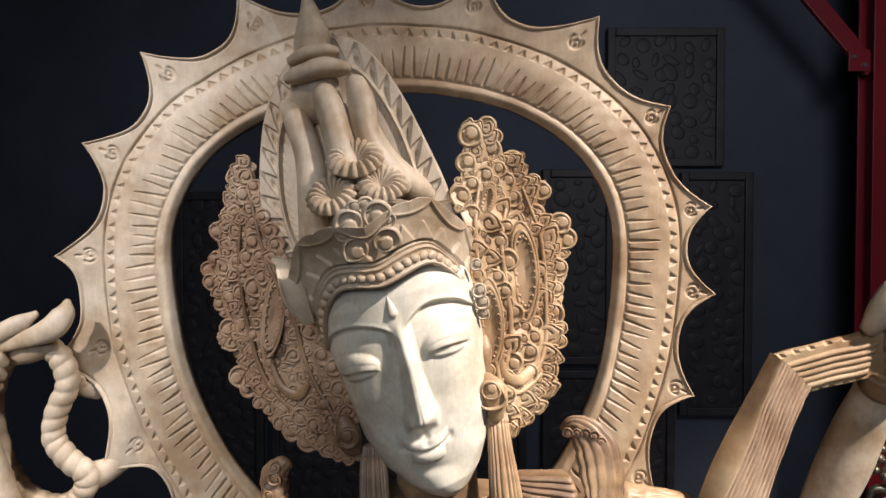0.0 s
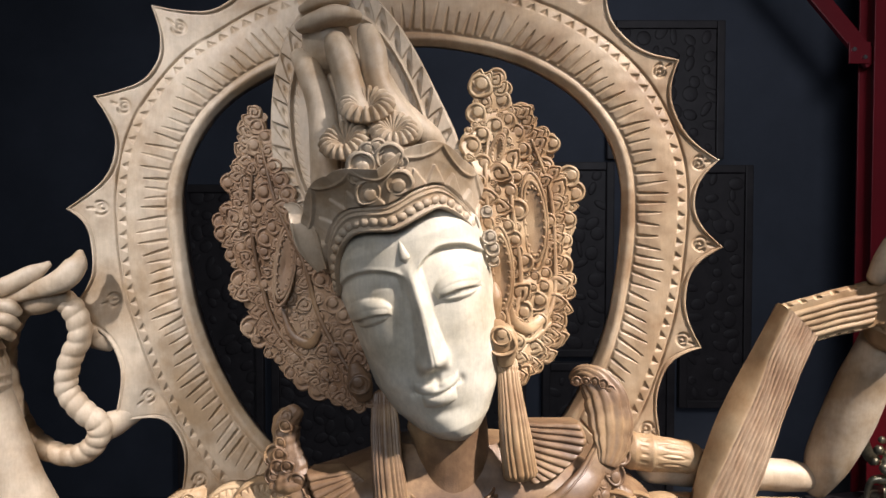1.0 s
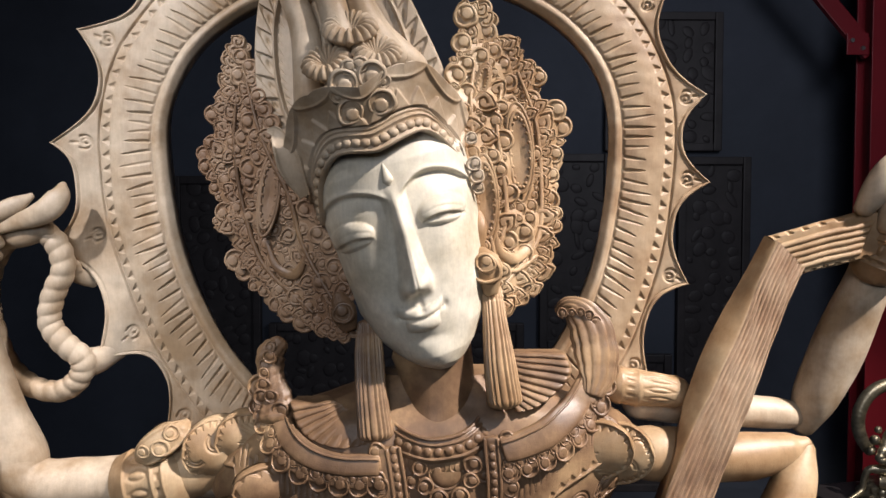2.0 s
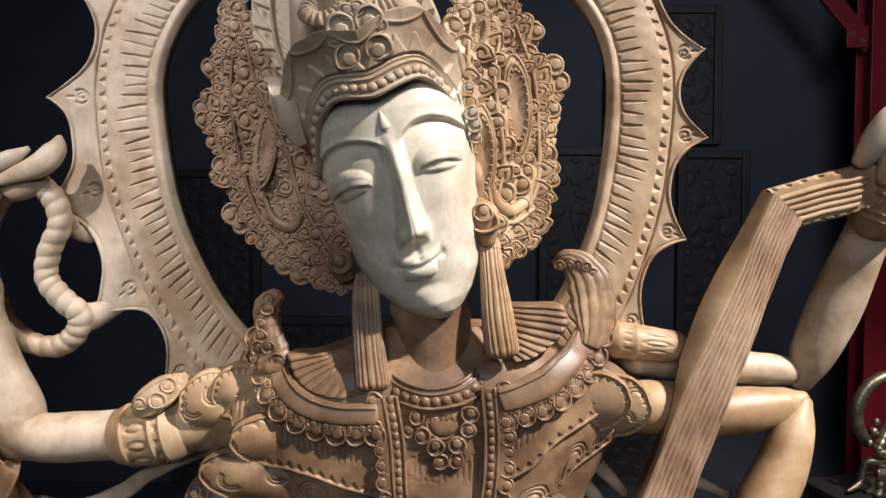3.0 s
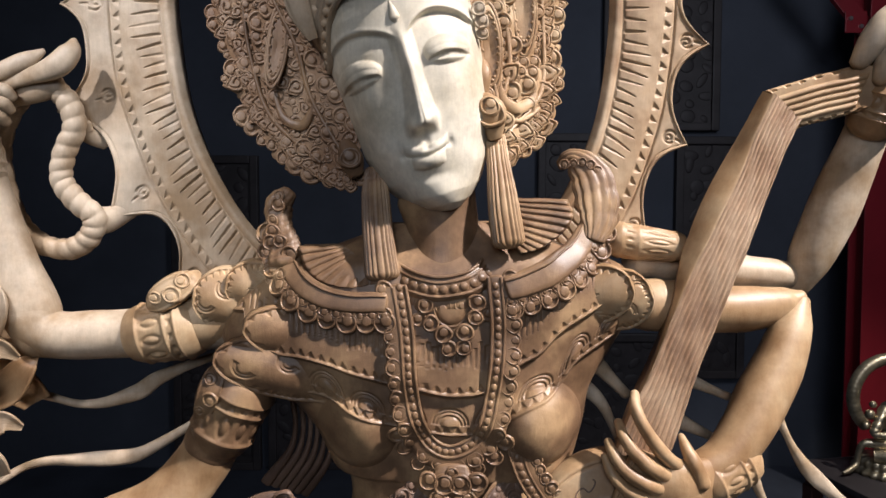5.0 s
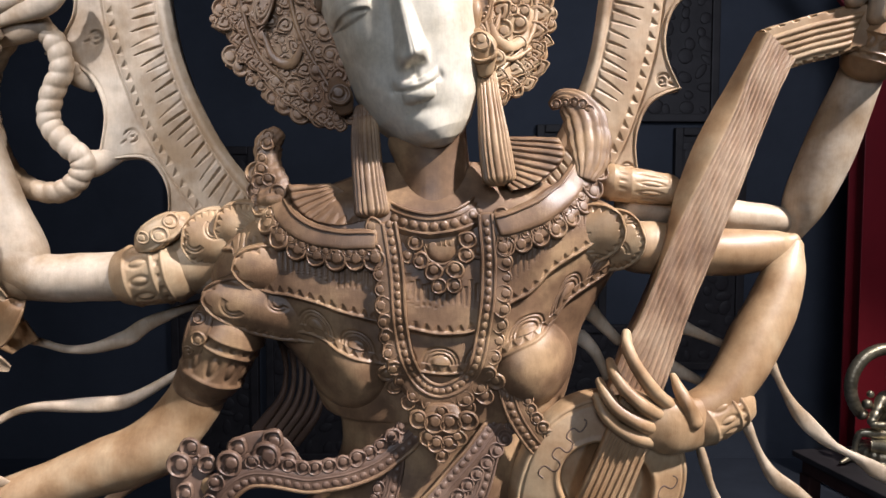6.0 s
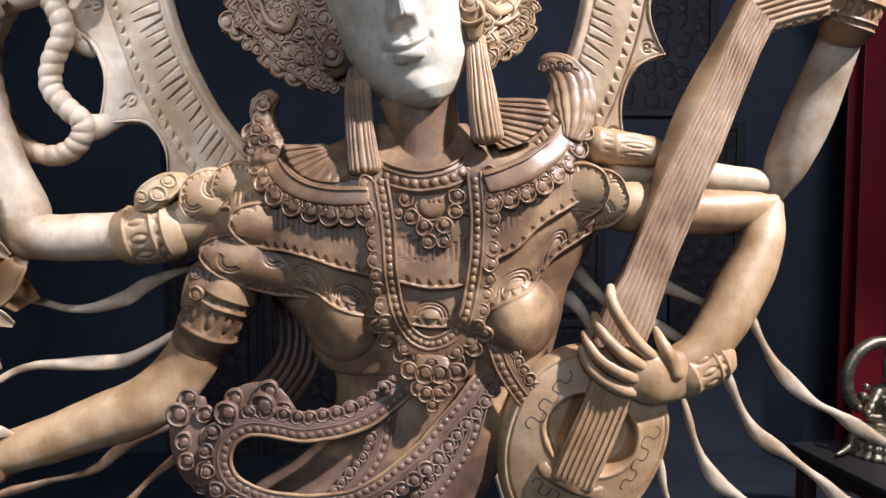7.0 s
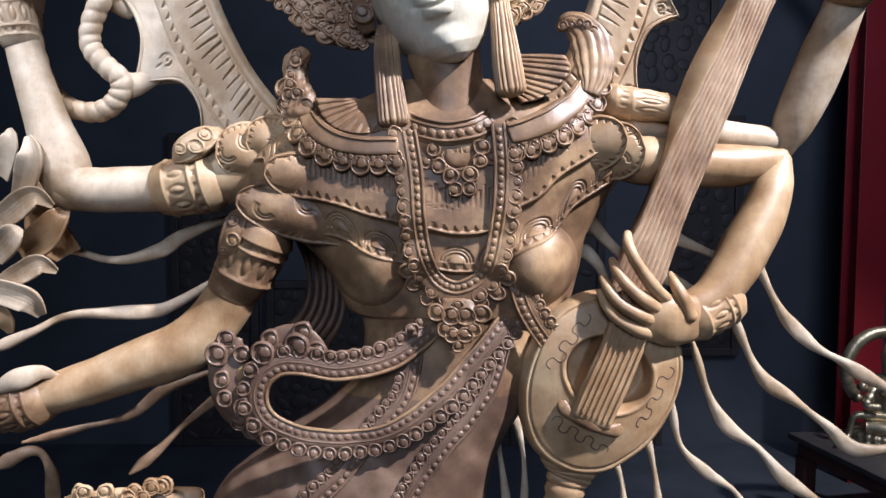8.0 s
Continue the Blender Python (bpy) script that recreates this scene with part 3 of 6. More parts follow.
def trim(path, half, ink, side=1, step=0.0098, high=1.0, bead=True, size=0.0066, base=0.35):
    """A carved border: a flat strap with two rims, a row of beads and a row of scrolls on one side."""
    tube(path, np.full(len(path), half), ink, len(path), 16, base, square=3)
    along, across, out = axes(path)
    top = path + out * half * base * 0.75
    for k in (-0.92, 0.28):
        rope(top + across * half * k * side, 0.0013, ink)
    if bead:
        beads(top, across, out, -0.32 * half * side, 0.0074, (0.0031, 0.0035), ink, high=0.42)
    back = path + across * side * (half + 0.003) - out * 0.0008
    tube(back, np.full(len(path), min(size, step * 0.56) * 0.8), ink, len(path), 12, base * 0.8, square=3)
    curls(top - out * 0.0012, across, out, side * (half + 0.0035), step, size, ink, side, 0.6, high)
    return top, across, out


def over(points, n, lift):
    """A path that keeps at least lift in front of the body."""
    p = smooth(points, n)
    p[:, 1] = np.minimum(p[:, 1], body_y(p[:, 0], p[:, 2]) - lift)
    p[:, 1] = np.convolve(np.pad(p[:, 1], 5, "edge"), np.ones(11) / 11, "valid")
    return p


# ---- collar ----
left_band = [(-0.1361, 0.5780, 1.1251), (-0.1298, 0.5700, 1.1044), (-0.1173, 0.5610, 1.0855), (-0.0984, 0.5560, 1.0740), (-0.0749, 0.5530, 1.0690), (-0.0459, 0.5520, 1.0682)]
right_band = [(0.1263, 0.5800, 1.1422), (0.1193, 0.5720, 1.1235), (0.1072, 0.5640, 1.1071), (0.0878, 0.5580, 1.0938), (0.0689, 0.5540, 1.0859), (0.0508, 0.5520, 1.0808)]
tube([(-0.1301, 0.5900, 1.1566), (-0.1385, 0.5880, 1.1460), (-0.1378, 0.5820, 1.1279), (-0.1329, 0.5760, 1.1116), (-0.1313, 0.5700, 1.0979)], [0.0069, 0.0119, 0.0110, 0.0138, 0.0156], CHEST, 70, 48, 0.6, bump=lambda s, a: 0.09 * np.abs(np.sin(a * 5 + s * 4)) - 0.05 + 0.03 * np.sin(s * 60 + a * 3))
for at, r, b in (((-0.1417, 0.5740, 1.1331), 0.0048, 1.2), ((-0.1418, 0.5720, 1.1237), 0.0065, 2.0), ((-0.1431, 0.5690, 1.1145), 0.007, 0.8), ((-0.1342, 0.5670, 1.1156), 0.006, 2.4), ((-0.1375, 0.5770, 1.1463), 0.006, 1.5), ((-0.1262, 0.5640, 1.1056), 0.007, 0.4)):
    stamp(CURL, at, (math.cos(b), 0, math.sin(b)), (-math.sin(b), 0, math.cos(b)), r, CHEST, 0.6)
tube([(0.1008, 0.5980, 1.1820), (0.1110, 0.5920, 1.1868), (0.1246, 0.5860, 1.1730), (0.1300, 0.5800, 1.1531), (0.1300, 0.5740, 1.1336), (0.1252, 0.5680, 1.1176)], [0.0038, 0.0090, 0.0156, 0.0170, 0.0142, 0.0076], CHEST, 90, 90, 0.35, bump=lambda s, a: 0.2 * np.abs(np.sin(a * 6 + s * 3.5)) ** 0.7 - 0.12 + 0.07 * np.abs(np.sin(s * 17)))
for points, widths, side in ((left_band, (10, 16, 20, 20, 19, 18), 1), (right_band, (16, 20, 24, 26, 25, 22), -1)):
    path = over(points, 60, 0.006)
    w = smooth([k * 0.00045 for k in widths], 60)
    tube(path, w, CHEST, 60, 16, 0.3, (0, -1, 0.25), 3)
    along, across, out = axes(path)
    lift = path + out * w * 0.22
    rope(lift + across * w * 0.62 * -side, 0.0011, CHEST)
    rope(lift + across * w * 0.55 * side, 0.0012, CHEST)
    tube(path - across * w * 1.1 * -side - out * 0.001, np.full(60, 0.009), CHEST, 60, 14, 0.3, (0, -1, 0.25), 3)
    curls(path - across * w * 0.95 * -side + out * 0.0016, across, out, 0.001 * side, 0.0096, 0.0058, CHEST, side, 0.5, 0.9)
    curls(path - across * w * 0.95 * -side + out * 0.0002, across, out, 0.0082 * side, 0.0158, 0.0096, CHEST, -side, 2.2, 1.0)
edge = smooth([(0.1033, 0.5880, 1.1821), (0.1238, 0.5820, 1.1819), (0.1379, 0.5800, 1.1642), (0.1391, 0.5740, 1.1429), (0.1337, 0.5700, 1.1265)], 40)
curls(edge, *axes(edge)[1:], 0.0, 0.0075, 0.006, CHEST, 1, 0.4)
edge = smooth([(-0.1375, 0.5840, 1.1543), (-0.1436, 0.5780, 1.1329), (-0.1453, 0.5700, 1.1097), (-0.1436, 0.5660, 1.0889), (-0.1331, 0.5600, 1.0710)], 40)
curls(edge, *axes(edge)[1:], 0.0, 0.0085, 0.0055, CHEST, -1, 0.4)
# pleated fans beside the tassels
def pleats(s, w):
    return 0.003 + 0.0022 * np.abs(np.sin(s * np.pi * 10)) ** 0.7 * np.clip(w * 3, 0.2, 1) - 0.004 * np.clip((w - 0.93) / 0.07, 0, 1) ** 2


slab([(-0.0853, 0.5720, 1.1140), (-0.0780, 0.5700, 1.1106), (-0.0707, 0.5680, 1.1059), (-0.0625, 0.5660, 1.1011), (-0.0493, 0.5640, 1.0983)], [(-0.1194, 0.5660, 1.1121), (-0.1128, 0.5600, 1.0948), (-0.0992, 0.5560, 1.0832), (-0.0749, 0.5530, 1.0786), (-0.0492, 0.5530, 1.0824)], (CHEST,), pleats, 0.014, 150, 40)
slab([(0.0528, 0.5720, 1.1519), (0.0527, 0.5700, 1.1437), (0.0531, 0.5680, 1.1328), (0.0535, 0.5660, 1.1229), (0.0553, 0.5640, 1.1144)], [(0.1029, 0.5720, 1.1516), (0.1067, 0.5660, 1.1370), (0.0960, 0.5620, 1.1218), (0.0798, 0.5580, 1.1113), (0.0620, 0.5560, 1.1075)], (CHEST,), pleats, 0.014, 150, 40)

# ---- long tassels under the ears ----
def tassel(points, widths, ink):
    """A hanging tassel of pleated cords, bound with three rings near its top."""
    cords = lambda s, a: 0.16 * np.abs(np.cos(a * 10)) - 0.05 + 0.05 * np.exp(-((np.abs(s - 0.12) - 0.035) / 0.012) ** 2) - 0.06 * np.exp(-((s - 0.12) / 0.018) ** 2)
    tube(points, widths, ink, 90, 160, 0.55, bump=cords, square=2.6)


# left darker, right lighter: shade and light put into the wood colour
tassel([(-0.0572, 0.5720, 1.1757), (-0.0553, 0.5650, 1.1523), (-0.0523, 0.5560, 1.1203), (-0.0487, 0.5500, 1.0896)], [0.0080, 0.0106, 0.0115, 0.0126], CHEST)
tassel([(0.0436, 0.5700, 1.2015), (0.0449, 0.5620, 1.1802), (0.0480, 0.5530, 1.1480), (0.0523, 0.5480, 1.1173)], [0.0080, 0.0089, 0.0113, 0.0122], TAN)

# ---- necklaces ----
choker = smooth([(-0.0496, 0.5740, 1.0990), (-0.0363, 0.5570, 1.0878), (-0.0186, 0.5470, 1.0809), (0.0014, 0.5450, 1.0789), (0.0214, 0.5470, 1.0832), (0.0367, 0.5570, 1.0925), (0.0445, 0.5740, 1.1038)], 70)
tube(choker, np.full(70, 0.0105), CHEST, 70, 20, 0.4, square=3)
along, across, out = axes(choker)
top = choker + out * 0.0038
for k in (-0.0098, -0.0052, 0.0062):
    rope(top + across * k, 0.0015, CHEST)
beads(top, across, out, 0.0005, 0.0086, (0.0042, 0.0041), CHEST, high=0.42)
tube(choker + across * 0.012 - out * 0.001, np.full(70, 0.006), CHEST, 70, 14, 0.35, square=3)
curls(choker - out * 0.0005, across, out, 0.0145, 0.0132, 0.0072, CHEST, 1, 0.5)
# breast ornament: a half moon between leaves, and a pointed leaf of four scrolls under it
moon_at = np.array((0.0064, 0.5460, 1.0624))
k = np.linspace(-np.pi, 0, 40)
q = np.linspace(0, 1, 8)
fan = np.array([moon_at + (a * 0.0135 * np.cos(k))[:, None] * (1, 0, 0) + (a * 0.0145 * np.sin(k))[:, None] * (0, 0, 1) - (0, 0.0032 * (1 - a ** 6), 0) for a in np.maximum(q, 0.01)])
grid(np.concatenate([fan, fan[-1:] + (0, 0.008, 0)]), CHEST)
rope(fan[-1] - (0, 0.001, 0), 0.0013, CHEST)
tube([np.array((-0.0169, 0.5500, 1.0614)), np.array((0.0064, 0.5500, 1.0568)), np.array((0.0335, 0.5500, 1.0642))], [0.0087, 0.0148, 0.0096], CHEST, 30, 20, 0.2)
tube([np.array((0.0088, 0.5500, 1.0490)), np.array((0.0092, 0.5490, 1.0399)), np.array((0.0102, 0.5490, 1.0284)), np.array((0.0102, 0.5520, 1.0157))], [0.0139, 0.0148, 0.0118, 0.0013], CHEST, 30, 20, 0.22)
for at, r, hand, b in (((-0.0148, 0.5440, 1.0652), 15, 1, 2.4), ((-0.0194, 0.5450, 1.0542), 14, 1, 2.9), ((-0.0098, 0.5430, 1.0512), 16, 1, 3.6), ((0.0273, 0.5440, 1.0680), 17, -1, 0.7), ((0.0255, 0.5430, 1.0558), 15, -1, 5.9), ((0.0351, 0.5450, 1.0589), 15, -1, 0.2),
                       ((0.0002, 0.5420, 1.0426), 17, 1, 2.0), ((0.0173, 0.5420, 1.0436), 17, -1, 1.2), ((0.0047, 0.5420, 1.0313), 15, 1, 4.0), ((0.0160, 0.5420, 1.0318), 15, -1, 5.4), ((0.0102, 0.5450, 1.0224), 8, 1, 4.7), ((-0.0274, 0.5500, 1.0719), 15, 1, 2.4), ((0.0435, 0.5500, 1.0761), 14, -1, 0.7)):
    stamp(CURL if hand > 0 else CURL_BACK, at, (math.cos(b), 0, math.sin(b)), np.cross((0, -1, 0), (math.cos(b), 0, math.sin(b))), r * 0.00044, CHEST, 0.9)

# long necklace down to the waist
chain = lay([(-0.0405, 0.5500, 1.0795), (-0.0342, 0.5500, 1.0426), (-0.0306, 0.5500, 1.0055), (-0.0246, 0.5500, 0.9729), (-0.0136, 0.5500, 0.9504), (0.0077, 0.5500, 0.9409), (0.0299, 0.5500, 0.9517), (0.0413, 0.5500, 0.9752), (0.0471, 0.5500, 1.0148), (0.0483, 0.5500, 1.0519), (0.0462, 0.5500, 1.0887)], 190, 0.003)
tube(chain, np.full(190, 0.0109), CHEST, 190, 16, 0.28, square=3)
along, across, out = axes(chain)
top = chain + out * 0.0028
for k in (0.0102, 0.0005):
    rope(top + across * -k, 0.0015, CHEST)
beads(top, across, out, -0.0052, 0.0070, (0.0027, 0.0034), CHEST, high=0.42)
tube(chain + across * 0.0062 - out * 0.0006, np.full(190, 0.0062), CHEST, 190, 12, 0.28, square=3)
curls(top - out * 0.0014, across, out, 0.0068, 0.0128, 0.0086, CHEST, 1, 0.6)
bottom = (np.abs(np.arange(190) - 92) < 32)
curls((top - out * 0.003)[bottom], across[bottom], out[bottom], 0.0155, 0.0125, 0.0072, CHEST, -1, 2.0)
drop = np.array((0.0081, 0.5430, 0.9143))
tube([drop + (0, 0.004, 0.02), drop + (0, 0, 0.004), drop + (0, 0.003, -0.02)], [0.014, 0.018, 0.004], CHEST, 24, 16, 0.25)
for dx, dz, r in ((-0.02, 0.011, 0.0085), (0.02, 0.011, 0.0085), (-0.0068, 0.008, 0.0095), (0.0068, 0.008, 0.0095), (-0.0125, -0.004, 0.0075), (0.0125, -0.004, 0.0075), (-0.0058, -0.009, 0.0078), (0.0058, -0.009, 0.0078), (0, -0.019, 0.006), (0, 0.017, 0.006)):
    stamp(CURL if dx < 0 else CURL_BACK, drop + (dx, -0.0045, dz), (0, 0, 1), (-1, 0, 0), r, CHEST, 0.9)
# strap from the necklace to the lute
strap = smooth([(0.0478, 0.5620, 0.9899), (0.0582, 0.5530, 0.9604), (0.0671, 0.5500, 0.9307), (0.0828, 0.5530, 0.9049), (0.1068, 0.5720, 0.8751)], 60)
trim(strap, 0.0087, CHEST, -1, size=0.007, base=0.16)

# ---- sash with its open loop, and the borders of the skirt ----
sash = smooth([(-0.0101, 0.5620, 0.9109), (-0.0287, 0.5520, 0.8960), (-0.0475, 0.5480, 0.8847), (-0.0719, 0.5420, 0.8781), (-0.1009, 0.5380, 0.8756), (-0.1298, 0.5360, 0.8810), (-0.1493, 0.5360, 0.8786), (-0.1632, 0.5360, 0.8662), (-0.1654, 0.5360, 0.8463), (-0.1540, 0.5360, 0.8288), (-0.1257, 0.5360, 0.8172), (-0.0915, 0.5370, 0.8133), (-0.0570, 0.5380, 0.8189), (-0.0274, 0.5400, 0.8334), (-0.0027, 0.5420, 0.8544), (0.0197, 0.5450, 0.8788), (0.0374, 0.5500, 0.8979), (0.0560, 0.5620, 0.9212)], 250)
top, across, out = trim(sash, 0.0081, BROWN, 1, 0.0122, size=0.009)
rope(top - across * 0.0078, 0.0017, CHEST)
crest = smooth([(-0.1853, 0.5400, 0.8351), (-0.1923, 0.5400, 0.8577), (-0.1967, 0.5400, 0.8826), (-0.1916, 0.5400, 0.8926)], 30)
curls(crest, *axes(crest)[1:], 0.0, 0.011, 0.009, BROWN, 1, 0.3)
for at, r, hand in (((-0.2018, 0.5380, 0.8891), 0.0105, 1), ((-0.1938, 0.5400, 0.9025), 0.0085, 1), ((-0.1978, 0.5380, 0.8672), 0.008, -1), ((-0.1952, 0.5380, 0.8508), 0.008, 1), ((-0.1794, 0.5370, 0.8435), 0.008, -1), ((-0.1613, 0.5360, 0.8910), 0.011, 1),
                    ((-0.1557, 0.5400, 0.9025), 0.0085, -1), ((-0.1322, 0.5370, 0.8971), 0.0115, 1), ((-0.1278, 0.5400, 0.9084), 0.009, -1), ((-0.1799, 0.5380, 0.8890), 0.008, -1), ((-0.1157, 0.5400, 0.8925), 0.0085, 1), ((-0.1447, 0.5380, 0.8905), 0.0085, -1), ((-0.1717, 0.5400, 0.8225), 0.009, -1), ((-0.1610, 0.5400, 0.8174), 0.009, 1), ((-0.1835, 0.5420, 0.8295), 0.0085, 1)):
    stamp(CURL if hand > 0 else CURL_BACK, at, (0.6, 0, 0.8 * hand), np.cross((0, -1, 0), (0.6, 0, 0.8 * hand)), r, BROWN, 1.1)
backing = [(-0.1929, 0.5450, 0.9015), (-0.1928, 0.5430, 0.8719), (-0.1835, 0.5430, 0.8443), (-0.1670, 0.5450, 0.8259)]
tube(backing, [0.0125, 0.0195, 0.0195, 0.0105], BROWN, 40, 16, 0.25)
tube([(-0.1609, 0.5450, 0.8955), (-0.1313, 0.5450, 0.8990), (-0.1067, 0.5450, 0.8855)], [0.0118, 0.0152, 0.005], BROWN, 30, 16, 0.22)
stamp(BEAD, (-0.1763, 0.5400, 0.8702), (1, 0, 0), (0, 0, 1), 0.0095, TAN, 0.5)
for points in ([(-0.0301, 0.5500, 0.9005), (-0.0316, 0.5500, 0.8752), (-0.0402, 0.5500, 0.8472), (-0.0629, 0.5500, 0.8190), (-0.0883, 0.5500, 0.7882), (-0.1188, 0.5500, 0.7571)],
               [(0.0499, 0.5500, 0.9004), (0.0386, 0.5500, 0.8598), (0.0202, 0.5500, 0.8292), (-0.0075, 0.5500, 0.7983), (-0.0277, 0.5500, 0.7725), (-0.0404, 0.5500, 0.7465)]):
    path = lay(points, 110, 0.002)
    trim(path, 0.0070, BROWN, 1, size=0.0066, high=0.8)
knob = np.array((-0.3097, 0.5600, 0.7597))
for k in range(16):
    stamp(CURL, knob + (random.uniform(-0.03, 0.06), random.uniform(-0.004, 0.004), random.uniform(-0.012, 0.006)), (math.cos(k), 0, math.sin(k)), (-math.sin(k), 0, math.cos(k)), 0.0075, TAN)
tube([(-0.3511, 0.5700, 0.7412), (-0.2991, 0.5700, 0.7464), (-0.2350, 0.5800, 0.7436)], [0.0090, 0.0108, 0.0099], TAN, 30, 60, 0.8, bump=lambda s, a: 0.06 * np.abs(np.sin(s * 60)))
# ---- arms ----
def notches(s, a):
    return 0.06 * np.abs(np.sin(s * 40))


tube([(-0.1744, 0.6120, 1.0517), (-0.2116, 0.6100, 1.0420), (-0.2485, 0.6080, 1.0338), (-0.2904, 0.6060, 1.0321), (-0.3272, 0.6050, 1.0315), (-0.3548, 0.6050, 1.0288)], [0.0277, 0.0247, 0.0228, 0.0213, 0.0208, 0.0158], CREAM, 90, 36)
tube([(-0.3549, 0.6050, 1.0272), (-0.3625, 0.6050, 1.0532), (-0.3758, 0.6050, 1.0931), (-0.3890, 0.6070, 1.1352), (-0.4002, 0.6090, 1.1745), (-0.4070, 0.6100, 1.2031), (-0.4118, 0.6100, 1.2391)], [0.0178, 0.0233, 0.0198, 0.0168, 0.0148, 0.0139, 0.0134], CREAM, 90, 36)
tube([(-0.3720, 0.6045, 1.0820), (-0.3618, 0.6032, 1.0510), (-0.3490, 0.6028, 1.0360), (-0.3280, 0.6030, 1.0318), (-0.2950, 0.6050, 1.0320)], [0.0190, 0.0217, 0.0196, 0.0205, 0.0200], CREAM, 60, 36)
tube([(-0.1680, 0.5830, 1.0000), (-0.1892, 0.5850, 0.9623), (-0.2101, 0.5880, 0.9223), (-0.2413, 0.5850, 0.8883), (-0.2947, 0.5800, 0.8672), (-0.3458, 0.5770, 0.8505), (-0.3865, 0.5750, 0.8379), (-0.4408, 0.5700, 0.8184)],
     [0.0276, 0.0248, 0.0239, 0.0257, 0.0230, 0.0198, 0.0175, 0.0138], TAN, 110, 36)
tube([(0.1788, 0.6280, 1.0991), (0.2322, 0.6340, 1.0920), (0.2805, 0.6380, 1.0861), (0.3179, 0.6400, 1.0816), (0.3316, 0.6400, 1.0774)], [0.0176, 0.0165, 0.0145, 0.0134, 0.0083], CREAM, 80, 36)
tube([(0.3328, 0.6400, 1.0711), (0.3416, 0.6380, 1.0976), (0.3562, 0.6340, 1.1345), (0.3702, 0.6280, 1.1760), (0.3776, 0.6180, 1.2090), (0.3804, 0.6080, 1.2334), (0.3830, 0.6000, 1.2595)], [0.0103, 0.0195, 0.0226, 0.0216, 0.0185, 0.0159, 0.0154], CREAM, 90, 36)
tube([(0.1624, 0.6020, 1.0609), (0.1865, 0.6000, 1.0594), (0.2371, 0.6040, 1.0560), (0.2783, 0.6080, 1.0565), (0.3056, 0.6080, 1.0615), (0.3179, 0.6060, 1.0660)], [0.0196, 0.0235, 0.0220, 0.0196, 0.0137, 0.0069], TAN, 80, 36)
tube([(0.3180, 0.6060, 1.0620), (0.3086, 0.6020, 1.0391), (0.2928, 0.5940, 1.0067), (0.2752, 0.5840, 0.9808), (0.2593, 0.5750, 0.9577), (0.2376, 0.5670, 0.9349), (0.2122, 0.5610, 0.9235)], [0.0087, 0.0178, 0.0221, 0.0226, 0.0207, 0.0183, 0.0164], TAN, 90, 36)


# the stained sleeves under the flaps; raised one in lighter wood for its light
tube([(-0.1445, 0.6120, 1.0705), (-0.1848, 0.6110, 1.0554), (-0.2192, 0.6080, 1.0432), (-0.2491, 0.6070, 1.0368)], [0.0314, 0.0290, 0.0269, 0.0252], TAN, 50, 36)
tube([(-0.1600, 0.5830, 1.0080), (-0.1741, 0.5810, 0.9938), (-0.1892, 0.5850, 0.9623), (-0.2006, 0.5870, 0.9384)], [0.0290, 0.0271, 0.0257, 0.0248], CHEST, 50, 36)


def cuff(points, widths, ink, depth=1.0):
    """A carved bracelet round a limb: rims at both ends, two rows of cut notches and a row of low beads."""
    n = 60

    def cut_band(s, a):
        h = 0.05 * sum(np.exp(-((s - k) / 0.04) ** 2) for k in (0.05, 0.3, 0.95))
        h = h - 0.06 * np.clip(np.cos(a * 15), 0, 1) ** 0.5 * np.exp(-((s - 0.17) / 0.05) ** 4)
        h = h - 0.05 * np.exp(-((np.hypot((s - 0.62) * 2.4, np.sin(a * 5.5) * 0.7) - 0.5) / 0.12) ** 2)
        return h + 0.03 * np.exp(-((np.hypot((s - 0.62) * 2.4, np.sin(a * 5.5) * 0.7)) / 0.22) ** 2)

    tube(points, widths, ink, n, 160, depth, bump=cut_band)


